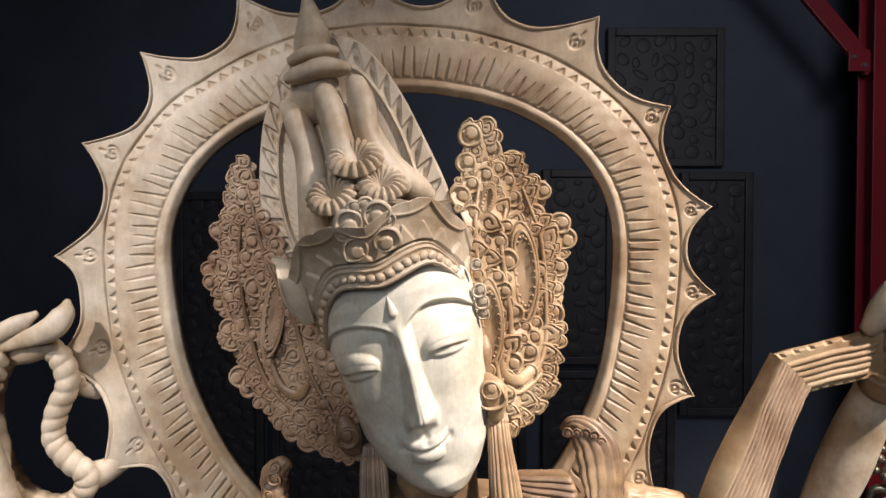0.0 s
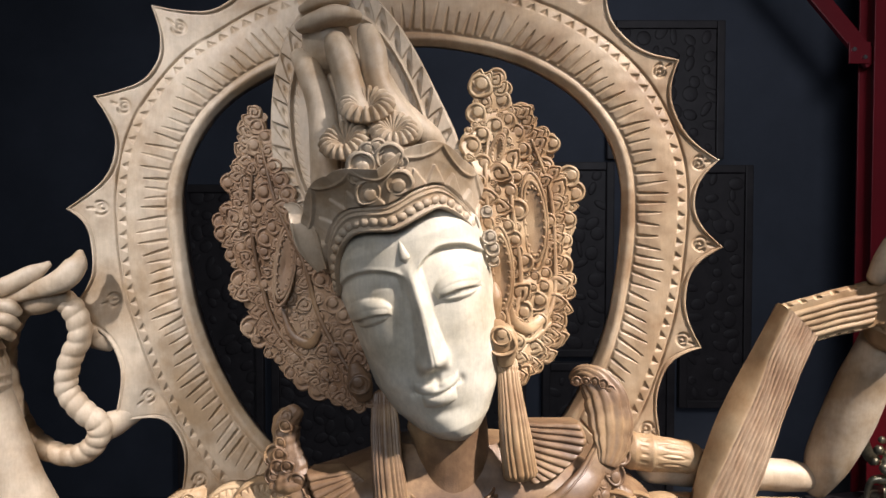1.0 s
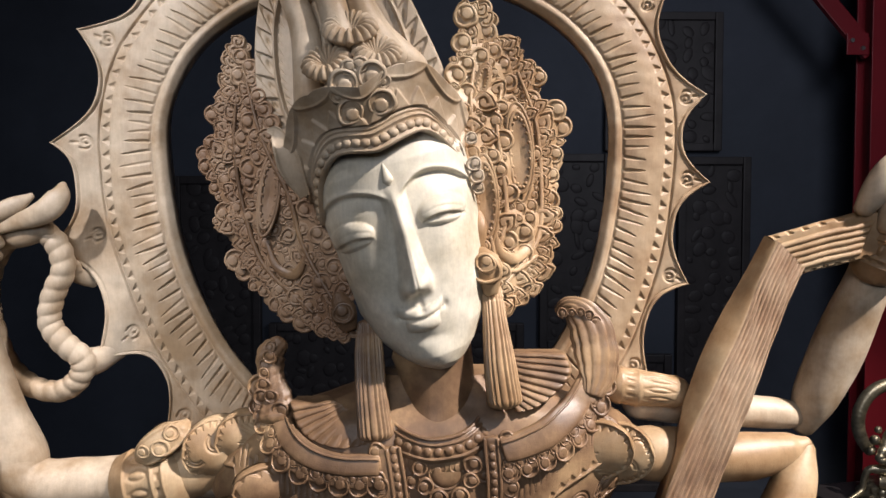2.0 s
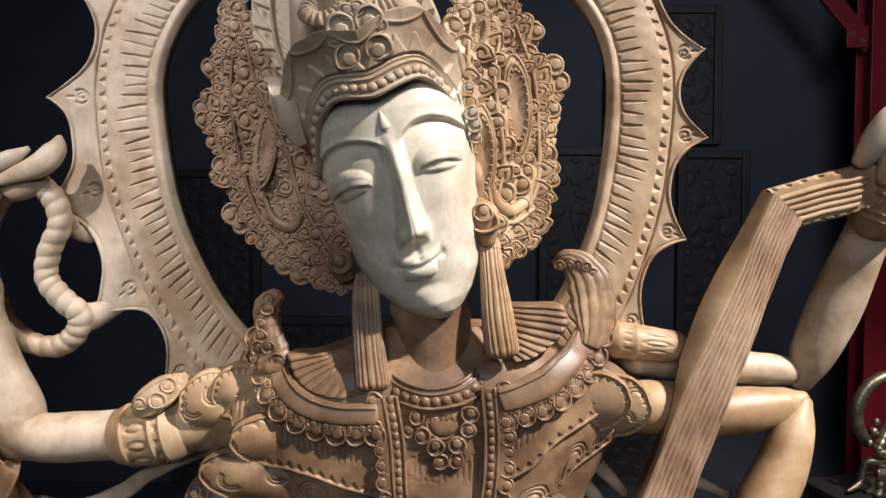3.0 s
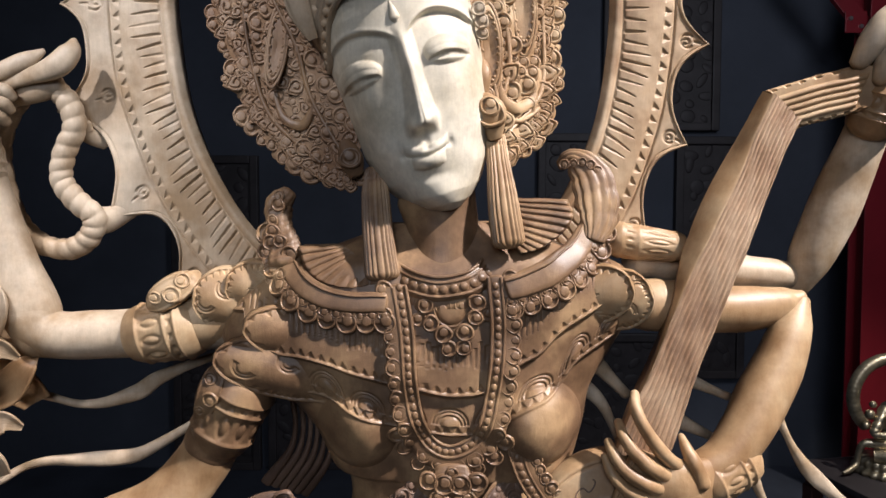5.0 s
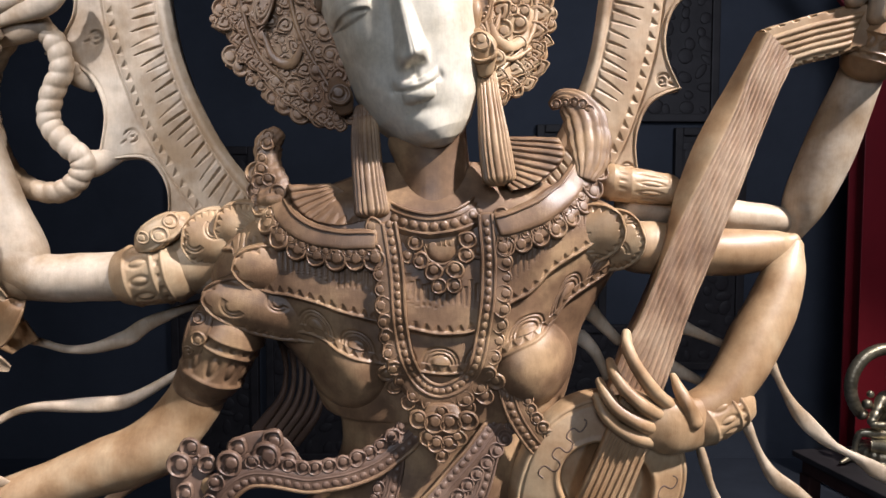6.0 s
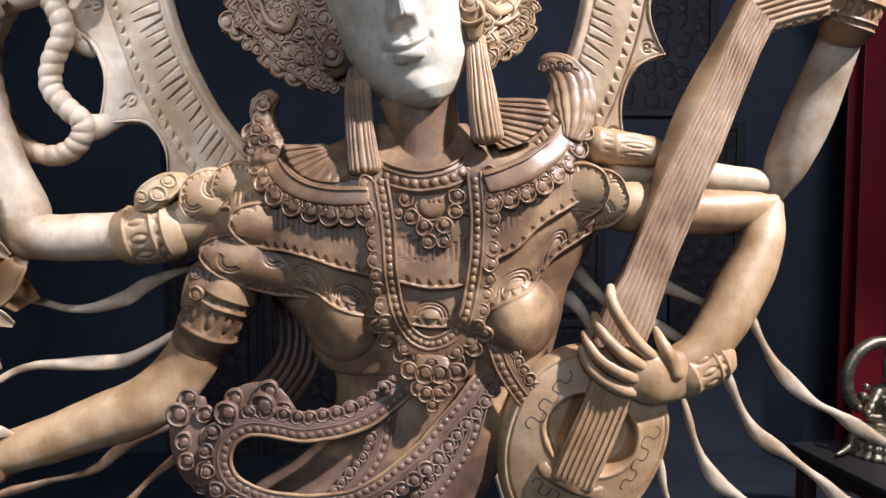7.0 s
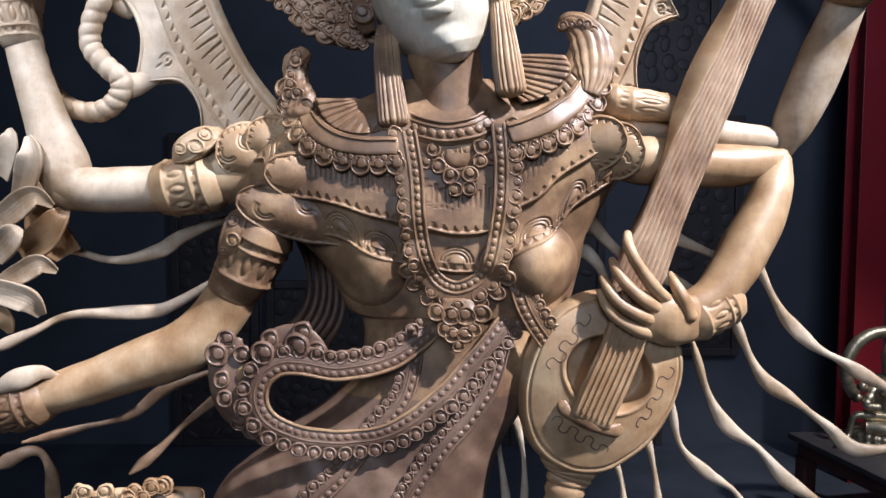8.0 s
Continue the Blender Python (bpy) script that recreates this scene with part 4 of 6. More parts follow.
def scale_flap(root, tip, half, dome, ink, thick=0.005, arcs=1, sign=1):
    """A rounded flap of the cape over an arm: beaded rim, cut notches, two crescents."""
    root, tip = np.array(root), np.array(tip)
    long = np.linalg.norm(tip - root)
    d = (tip - root) / long
    side = unit(np.cross(d, (0, -1, 0)))
    out = np.cross(side, d)
    s = np.linspace(0, 1, 90)[:, None] ** 0.8
    q = np.linspace(-1, 1, 100)[None]
    w = half * (0.75 + 0.25 * np.clip(s / 0.45, 0, 1)) * np.sqrt(np.clip(1 - (np.clip(s - 0.45, 0, 1) / 0.55) ** 2.4, 0.0004, 1))
    x, v = w * q, s * long
    e = np.minimum(w * (1 - np.abs(q)), (1 - s) * long * 1.2)
    h = dome * (1 - (x / half) ** 2) * (0.5 + 0.5 * np.sin(np.pi * np.clip(s, 0, 1) * 0.9))
    h = h + 0.0013 * np.exp(-((e - 0.0016) / 0.0013) ** 2) - 0.003 * np.clip(1 - e / 0.0012, 0, 1)
    turn = np.arctan2(x, v - 0.45 * long) * half / 0.0062
    m = turn - np.floor(turn) - 0.5
    t = (e - 0.0036) / 0.0045
    h = h - 0.0018 * ((t > 0) & (t < 1)) * np.clip(1 - np.abs(m) / (0.44 * np.clip(1.1 - t, 0.05, 2)), 0, 1) ** 0.6 * (s > 0.3)
    for at, off in ((0.78, -0.1), (0.5, 0.35), (0.2, 0.2)):
        ring = np.hypot(x - off * half * sign, v - at * long)
        for r in (0.0065, 0.009):
            h = h - 0.0013 * np.exp(-((ring - r) / 0.0009) ** 2) * ((x - off * half * sign) * -sign * 0.9 + (v - at * long) * 0.5 > 0.0) * arcs
    ray = np.arctan2(x, v + 0.2 * long) * 14
    h = h - 0.0009 * np.clip(1 - np.abs(ray % 1 - 0.5) / 0.3, 0, 1) * ((s > 0.1) & (s < 0.5 + 0.08 * np.sin(np.floor(ray) * 5))) * (1 - arcs)
    p = root + v[..., None] * d + x[..., None] * side + h[..., None] * out
    back = p[:, ::-8] - out * thick
    grid(np.concatenate([p, back], 1), ink, round_v=True)


# raised arm with the rope: sleeve flaps, leaf and band
# tan instead of the cape's stain: bright light here is put into the colour
scale_flap(*[(-0.1396, 0.5900, 1.0727), (-0.1837, 0.5820, 1.0823)], 0.0225, 0.013, TAN, arcs=0)
scale_flap(*[(-0.1554, 0.5940, 1.0638), (-0.2131, 0.5860, 1.0712)], 0.0275, 0.016, TAN)
cuff([(-0.2243, 0.6050, 1.0402), (-0.2433, 0.6050, 1.0362), (-0.2624, 0.6050, 1.0326)], [0.0285, 0.0281, 0.0266], TAN)
leaf([(-0.2121, 0.5980, 1.0893), (-0.2175, 0.5880, 1.0832), (-0.2288, 0.5820, 1.0755), (-0.2417, 0.5800, 1.0649), (-0.2520, 0.5860, 1.0580)], [0.0029, 0.0105, 0.0129, 0.0105, 0.0024], TAN)
cuff([(-0.4002, 0.6070, 1.1714), (-0.4027, 0.6070, 1.1880), (-0.4062, 0.6070, 1.2044)], [0.0168, 0.0183, 0.0168], CREAM)
# lowered arm
scale_flap(*[(-0.0815, 0.5740, 1.0300), (-0.1612, 0.5510, 1.0510)], 0.0235, 0.010, CHEST, arcs=0)
scale_flap(*[(-0.0696, 0.5720, 0.9976), (-0.1864, 0.5550, 1.0230)], 0.0265, 0.012, CHEST)
cuff([(-0.1703, 0.5800, 0.9913), (-0.1802, 0.5830, 0.9729), (-0.1904, 0.5850, 0.9518)], [0.0294, 0.0285, 0.0276], CHEST)
leaf([(-0.1842, 0.5680, 1.0161), (-0.1858, 0.5580, 1.0078), (-0.1912, 0.5540, 0.9929), (-0.1982, 0.5600, 0.9755), (-0.2056, 0.5720, 0.9609)], [0.0027, 0.0092, 0.0110, 0.0082, 0.0023], CHEST)
cuff([(-0.3755, 0.5740, 0.8408), (-0.3938, 0.5740, 0.8350), (-0.4147, 0.5740, 0.8287)], [0.0226, 0.0244, 0.0208], CHEST)
tube([(-0.3521, 0.5700, 0.8613), (-0.3657, 0.5580, 0.8684), (-0.3830, 0.5530, 0.8636), (-0.4045, 0.5550, 0.8539)], [0.0018, 0.0072, 0.0099, 0.0045], CREAM, 30, 18, 0.45)
# far upper arm and the lute arm: sleeves
cuff([(0.1532, 0.6100, 1.1175), (0.1835, 0.6100, 1.1135), (0.2088, 0.6100, 1.1105)], [0.0162, 0.0152, 0.0133], TAN)
# shoulder flaps lightened to tan, standing in for strong light on them
scale_flap(*[(0.0960, 0.5800, 1.0599), (0.1568, 0.5600, 1.0829)], 0.0265, 0.012, TAN, arcs=0)
scale_flap(*[(0.1282, 0.5840, 1.0574), (0.1752, 0.5720, 1.0764)], 0.0265, 0.014, TAN)
cuff([(0.2522, 0.5720, 0.9311), (0.2374, 0.5680, 0.9239), (0.2199, 0.5620, 0.9155)], [0.0212, 0.0222, 0.0203], TAN)

# ---- lute ----
def neck_pale(s):
    return 0.02 + 0.3 * np.exp(-((s - 0.27) / 0.2) ** 2) + 0.1 * np.exp(-(s / 0.1) ** 2)


def neck_relief(s, w):
    at = neck_pale(s)
    f = np.clip((w - at) / (1 - at), 0, 1)
    ridges = 0.0012 * np.abs(np.sin(f * np.pi * 9)) ** 0.8 * (w > at) + 0.0004 * np.sin(s * 61 + f * 40) * (w > at)
    ridges = ridges - 0.0005 * np.abs(np.sin(f * np.pi * 27 + np.sin(s * 9))) * (w > at)
    fall = np.clip(1 - w / np.maximum(at, 0.01), 0, 1)
    return 0.012 + ridges - 0.017 * fall ** 1.6 * np.clip(at * 5, 0.3, 1) - 0.004 * np.clip((w - 0.95) / 0.05, 0, 1) ** 2


slab([(0.2791, 0.6020, 1.2465), (0.2508, 0.5970, 1.1965), (0.2235, 0.5900, 1.1487), (0.2046, 0.5830, 1.1017), (0.1898, 0.5760, 1.0555), (0.1708, 0.5700, 1.0098), (0.1552, 0.5660, 0.9781), (0.1407, 0.5620, 0.9420)],
     [(0.3074, 0.6020, 1.2199), (0.2953, 0.5970, 1.1966), (0.2724, 0.5900, 1.1488), (0.2531, 0.5830, 1.1018), (0.2313, 0.5760, 1.0555), (0.2125, 0.5700, 1.0098), (0.2009, 0.5660, 0.9781), (0.1872, 0.5620, 0.9419)], (TAN, UMBER), neck_relief, 0.014, 220, 130, neck_pale)


def head_relief(s, w):
    cord = np.clip((w - 0.22) / 0.66, 0, 1)
    h = 0.010 + 0.0022 * np.clip(np.sin(cord * np.pi * 5), 0, 1) ** 0.6 * ((w > 0.22) & (w < 0.88)) * np.clip((0.96 - 0.25 * w - s) / 0.02, 0, 1)
    h = h + 0.0022 * np.clip(np.sin(cord * np.pi * 5 + np.pi), 0, 1) ** 0.6 * ((w > 0.22) & (w < 0.88)) * np.clip((0.96 - 0.25 * w - s) / 0.02, 0, 1)
    dash = np.clip(np.sin(s * 42) - 0.1, 0, 1) * (np.exp(-((w - 0.05) / 0.035) ** 4) + np.exp(-((w - 0.95) / 0.03) ** 4))
    return h - 0.004 * dash - 0.006 * np.clip((np.abs(w - 0.5) - 0.44) / 0.06, 0, 1) ** 2


slab([(0.2786, 0.6020, 1.2460), (0.3046, 0.6000, 1.2541), (0.3373, 0.5980, 1.2621), (0.3706, 0.5960, 1.2706)], [(0.3056, 0.6020, 1.2141), (0.3249, 0.6000, 1.2194), (0.3479, 0.5980, 1.2242), (0.3707, 0.5960, 1.2304)], (TAN,), head_relief, 0.016, 200, 90)
# hand at the lute's head
cuff([(0.3769, 0.6050, 1.2207), (0.3833, 0.5980, 1.2430)], [0.0219, 0.0219], TAN)
tube([(0.3530, 0.5880, 1.2679), (0.3627, 0.5850, 1.2840), (0.3767, 0.5850, 1.2982), (0.3963, 0.5900, 1.3112)], [0.0075, 0.0122, 0.0159, 0.0159], CREAM, 40, 20)
tube([(0.3709, 0.5850, 1.2532), (0.3761, 0.5830, 1.2765), (0.3887, 0.5850, 1.2959)], [0.0084, 0.0112, 0.0131], CREAM, 30, 20)

LUTE = np.array((0.1401, 0.5560, 0.8659))
LEAN_OF_LUTE = radians(-23)


def lute_place(x, v, h):
    c, s = math.cos(LEAN_OF_LUTE), math.sin(LEAN_OF_LUTE)
    x, v, h = np.broadcast_arrays(np.asarray(x, float), np.asarray(v, float), np.asarray(h, float))
    return np.stack([LUTE[0] + x * c - v * s, LUTE[1] - h, LUTE[2] + x * s + v * c], -1)


def lute_edge(a):
    return 0.0755 / ((np.abs(np.cos(a)) / 0.95) ** 2.1 + (np.abs(np.sin(a)) / np.where(np.sin(a) > 0, 1.02, 1.3)) ** 2.1) ** (1 / 2.1)


def lute_top(x, v):
    """Relief of the sound board: a low dome, a raised rim, two crescent holes."""
    d = np.hypot(x, v) / lute_edge(np.arctan2(v, x))
    h = 0.011 * (1 - d ** 2.2) - 0.0012 * np.exp(-((d - 0.9) / 0.012) ** 2)
    hole = 1 - (x / 0.04) ** 2 - ((v - 0.004) / 0.034) ** 2
    h = h - 0.02 * step_up(hole - 0.1, 0.03) * step_up(np.abs(x) - 0.019, 0.0008)
    h = h + 0.001 * np.exp(-((hole + 0.12) / 0.12) ** 2)
    return h - 0.012 * np.clip((d - 0.93) / 0.07, 0, 1) ** 2


a = np.linspace(0, 2 * np.pi, 260, endpoint=False)[:, None]
r = np.linspace(0.01, 1, 110)[None] * lute_edge(a)
x, v = r * np.cos(a), r * np.sin(a)
front = lute_place(x, v, lute_top(x, v))
wall = np.stack([lute_place(lute_edge(a[:, 0]) * np.cos(a[:, 0]) * k, lute_edge(a[:, 0]) * np.sin(a[:, 0]) * k, -h) for k, h in ((1.0, 0.014), (0.96, 0.024), (0.8, 0.032), (0.4, 0.036), (0.02, 0.037))], 1)
grid(np.concatenate([front, wall], 1), TAN, round_u=True)
for k in np.linspace(-0.0125, 0.0125, 7):
    v = np.linspace(-0.036, 0.075, 40)
    rope(lute_place(k * 1.25 + 0 * v, v, 0.0165), 0.00135, TAN, 0.9, 7)
tube(lute_place(np.zeros(8), np.linspace(-0.04, 0.08, 8), np.full(8, 0.011)), np.full(8, 0.0195), TAN, 30, 20, 0.26, square=5)
tube(lute_place(np.array([-0.029, -0.025, -0.017, 0.0, 0.017, 0.025, 0.029]), np.array([-0.037, -0.0405, -0.0425, -0.043, -0.0425, -0.0405, -0.037]), np.array([0.006, 0.0085, 0.0105, 0.012, 0.0105, 0.0085, 0.006])), [0.005, 0.0062, 0.0052, 0.0058, 0.0052, 0.0062, 0.005], CHEST, 50, 18, 0.7, square=3)
for x0, v0, x1, v1, waves in ((-0.05, -0.012, -0.038, 0.045, 3), (0.05, 0.03, 0.045, -0.03, 3), (-0.03, -0.055, 0.028, -0.062, 3.5)):
    s = np.linspace(0, 1, 90)
    dx, dv = (x1 - x0), (v1 - v0)
    n = math.hypot(dx, dv)
    wave = 0.0062 * (1 - 0.4 * s) * np.sin(s * waves * 2 * np.pi)
    s = s - 0.05 / waves * 2 * np.sin(s * waves * 4 * np.pi)
    x, v = x0 + dx * s - dv / n * wave, v0 + dv * s + dx / n * wave
    q = lute_place(x, v, lute_top(x, v) + 0.0002)
    tube(q - np.array((0, -0.0002, 0)), np.full(90, 0.0007), BROWN, 90, 8, 0.4)
tube([(0.1129, 0.5700, 0.7828), (0.1120, 0.5700, 0.7721), (0.1080, 0.5700, 0.7587), (0.1006, 0.5700, 0.7210)], [0.0289, 0.0214, 0.0177, 0.0158], TAN, 70, 40, 0.5, bump=lambda s, a: 0.12 * np.abs(np.sin(np.clip(s - 0.25, 0, 1) * 24)) + 0 * a)

# hand on the strings
tube([(0.2248, 0.5560, 0.9196), (0.2043, 0.5480, 0.9179), (0.1877, 0.5430, 0.9178), (0.1700, 0.5420, 0.9189)], [0.0187, 0.0223, 0.0223, 0.0152], TAN, 50, 36, 0.46)
for points, widths in (
    ([(0.2007, 0.5530, 0.9277), (0.1775, 0.5360, 0.9450), (0.1611, 0.5350, 0.9671), (0.1548, 0.5400, 0.9834), (0.1563, 0.5500, 0.9936)], [0.0066, 0.0061, 0.0053, 0.0048, 0.0035]),
    ([(0.1927, 0.5510, 0.9204), (0.1698, 0.5340, 0.9340), (0.1534, 0.5340, 0.9477), (0.1455, 0.5400, 0.9593), (0.1434, 0.5500, 0.9697)], [0.0066, 0.0061, 0.0053, 0.0048, 0.0035]),
    ([(0.1879, 0.5510, 0.9113), (0.1651, 0.5340, 0.9223), (0.1471, 0.5350, 0.9329), (0.1379, 0.5400, 0.9445), (0.1342, 0.5480, 0.9540)], [0.0066, 0.0061, 0.0053, 0.0048, 0.0035]),
    ([(0.1881, 0.5510, 0.9012), (0.1635, 0.5360, 0.9101), (0.1457, 0.5360, 0.9200), (0.1357, 0.5400, 0.9312), (0.1309, 0.5460, 0.9423)], [0.0066, 0.0057, 0.0048, 0.0044, 0.0031]),
    ([(0.2074, 0.5430, 0.9218), (0.2019, 0.5410, 0.9380), (0.1970, 0.5450, 0.9494), (0.1952, 0.5520, 0.9576)], [0.0083, 0.0066, 0.0048, 0.0026]),
):
    tube(points, widths, TAN, 46, 18)

# ---- rope ring and raised hand beside the halo ----
ring = [(-0.3472, 0.6180, 1.2514), (-0.3340, 0.6180, 1.2390), (-0.3280, 0.6180, 1.2165), (-0.3371, 0.6180, 1.1914), (-0.3392, 0.6180, 1.1687), (-0.3270, 0.6180, 1.1510), (-0.3122, 0.6200, 1.1358), (-0.3171, 0.6220, 1.1193), (-0.3367, 0.6250, 1.1083), (-0.3624, 0.6300, 1.1105), (-0.3854, 0.6350, 1.1273), (-0.3994, 0.6380, 1.1558), (-0.4045, 0.6380, 1.1922), (-0.3956, 0.6350, 1.2255), (-0.3729, 0.6280, 1.2502), (-0.3482, 0.6200, 1.2542)]
tube(ring, [0.0093] * 16, CREAM, 320, 20, bump=lambda s, a: 0.16 * np.abs(np.sin(s * 100 + a * 0.5)) ** 0.6 - 0.06)
tube([(-0.3131, 0.6250, 1.1330), (-0.3035, 0.6320, 1.1343), (-0.2854, 0.6380, 1.1420)], [0.0128, 0.0120, 0.0070], CREAM, 24, 16, 0.6)
tube([(-0.3238, 0.6250, 1.2196), (-0.3224, 0.6300, 1.2099), (-0.3099, 0.6380, 1.2027)], [0.0069, 0.0080, 0.0060], CREAM, 24, 16, 0.6)
for points, widths in (([(-0.3982, 0.6000, 1.2536), (-0.3761, 0.6000, 1.2624), (-0.3600, 0.6020, 1.2710), (-0.3458, 0.6050, 1.2798)], (16, 17, 17, 6)), ([(-0.3918, 0.6050, 1.2471), (-0.3604, 0.6020, 1.2560), (-0.3323, 0.6000, 1.2659), (-0.3214, 0.6030, 1.2785), (-0.3197, 0.6080, 1.2902)], (14, 15, 22, 20, 6)), ([(-0.3832, 0.6150, 1.2435), (-0.3564, 0.6120, 1.2481), (-0.3365, 0.6120, 1.2531)], (26, 26, 18))):
    tube(points, [k * 0.00048 for k in widths], CREAM, 40, 18, 0.6)
for points in ([(-0.3924, 0.5980, 1.2437), (-0.3760, 0.5950, 1.2443), (-0.3693, 0.5980, 1.2380)], [(-0.3927, 0.5980, 1.2331), (-0.3767, 0.5940, 1.2336), (-0.3706, 0.5980, 1.2273)], [(-0.3943, 0.6000, 1.2236), (-0.3801, 0.5960, 1.2232), (-0.3750, 0.6000, 1.2173)]):
    tube(points, [0.0057, 0.0062, 0.0043], CREAM, 24, 16)

# ---- lotus flower at the edge ----
def petal(points, widths, ink=CREAM, hollow=0.35):
    """A petal with a hollow face, a rounded lip and fine veins."""
    path = smooth(points, 40)
    w = smooth([k * 0.00047 for k in widths], 40)[:, :1]
    along, across, out = axes(path)
    q = np.linspace(-1, 1, 41)[None, :, None]
    p = path[:, None] + across[:, None] * w[:, None] * q + out[:, None] * w[:, None] * (hollow * np.abs(q) ** 2.2 - 0.12 * np.abs(q) ** 9 + 0.007 * np.sin(q * 15 + 3 * np.sin(q * 4)))
    back = p[:, ::-4] - out[:, None] * (0.003 + 0.35 * w[:, None] * (1 - q[:, ::-4] ** 2))
    grid(np.concatenate([p, back], 1), ink, round_v=True)


for points, widths, ink in (
    ([(-0.3642, 0.6150, 0.9701), (-0.3772, 0.6060, 0.9922), (-0.3745, 0.6000, 1.0188), (-0.3819, 0.6040, 1.0476)], (30, 42, 34, 6), TAN),
    ([(-0.4064, 0.6050, 0.9710), (-0.3791, 0.5950, 0.9876), (-0.3623, 0.5920, 1.0060), (-0.3558, 0.6000, 1.0162)], (26, 30, 22, 4), TAN),
    ([(-0.4170, 0.5980, 1.0448), (-0.4061, 0.5900, 1.0652), (-0.4023, 0.5880, 1.0793), (-0.4034, 0.5920, 1.0878)], (20, 20, 15, 4), CREAM),
    ([(-0.3977, 0.5920, 1.0231), (-0.3839, 0.5820, 1.0446), (-0.3773, 0.5770, 1.0636), (-0.3837, 0.5840, 1.0801)], (16, 25, 22, 6), CREAM),
    ([(-0.4144, 0.5860, 1.0026), (-0.3900, 0.5760, 1.0167), (-0.3709, 0.5720, 1.0254), (-0.3584, 0.5780, 1.0172)], (22, 26, 20, 5), CREAM),
    ([(-0.4139, 0.5800, 0.9732), (-0.3992, 0.5700, 0.9842), (-0.3891, 0.5670, 0.9935), (-0.3859, 0.5720, 0.9972)], (26, 28, 20, 6), CREAM),
    ([(-0.4118, 0.5820, 0.9447), (-0.3881, 0.5730, 0.9561), (-0.3700, 0.5700, 0.9641), (-0.3580, 0.5770, 0.9572)], (14, 20, 19, 5), CREAM),
    ([(-0.4158, 0.5760, 0.9404), (-0.3922, 0.5660, 0.9368), (-0.3778, 0.5640, 0.9315), (-0.3709, 0.5720, 0.9179)], (22, 24, 23, 9), CREAM),
    ([(-0.4240, 0.5800, 0.9269), (-0.4068, 0.5760, 0.9147), (-0.4038, 0.5820, 0.9005)], (16, 20, 6), TAN),
):
    petal(points, widths, ink)

# ---- wavy ribbons that stream from behind the figure ----
def ribbon(points, half, ink=CREAM, turns=2.0, phase=0.0):
    """A strap that narrows and twists as it waves."""
    n = 90
    s = np.linspace(0, 1, n)
    path = smooth(points, n)
    w = half * (0.68 + 0.25 * np.cos(s * turns * 2 * np.pi + phase)) * (0.25 + 0.75 * np.clip(s / 0.12, 0, 1))
    tube(path, np.stack([w, 0.35 * half + 0.25 * half * np.sin(s * turns * 2 * np.pi + phase) ** 2], -1), ink, n, 14)


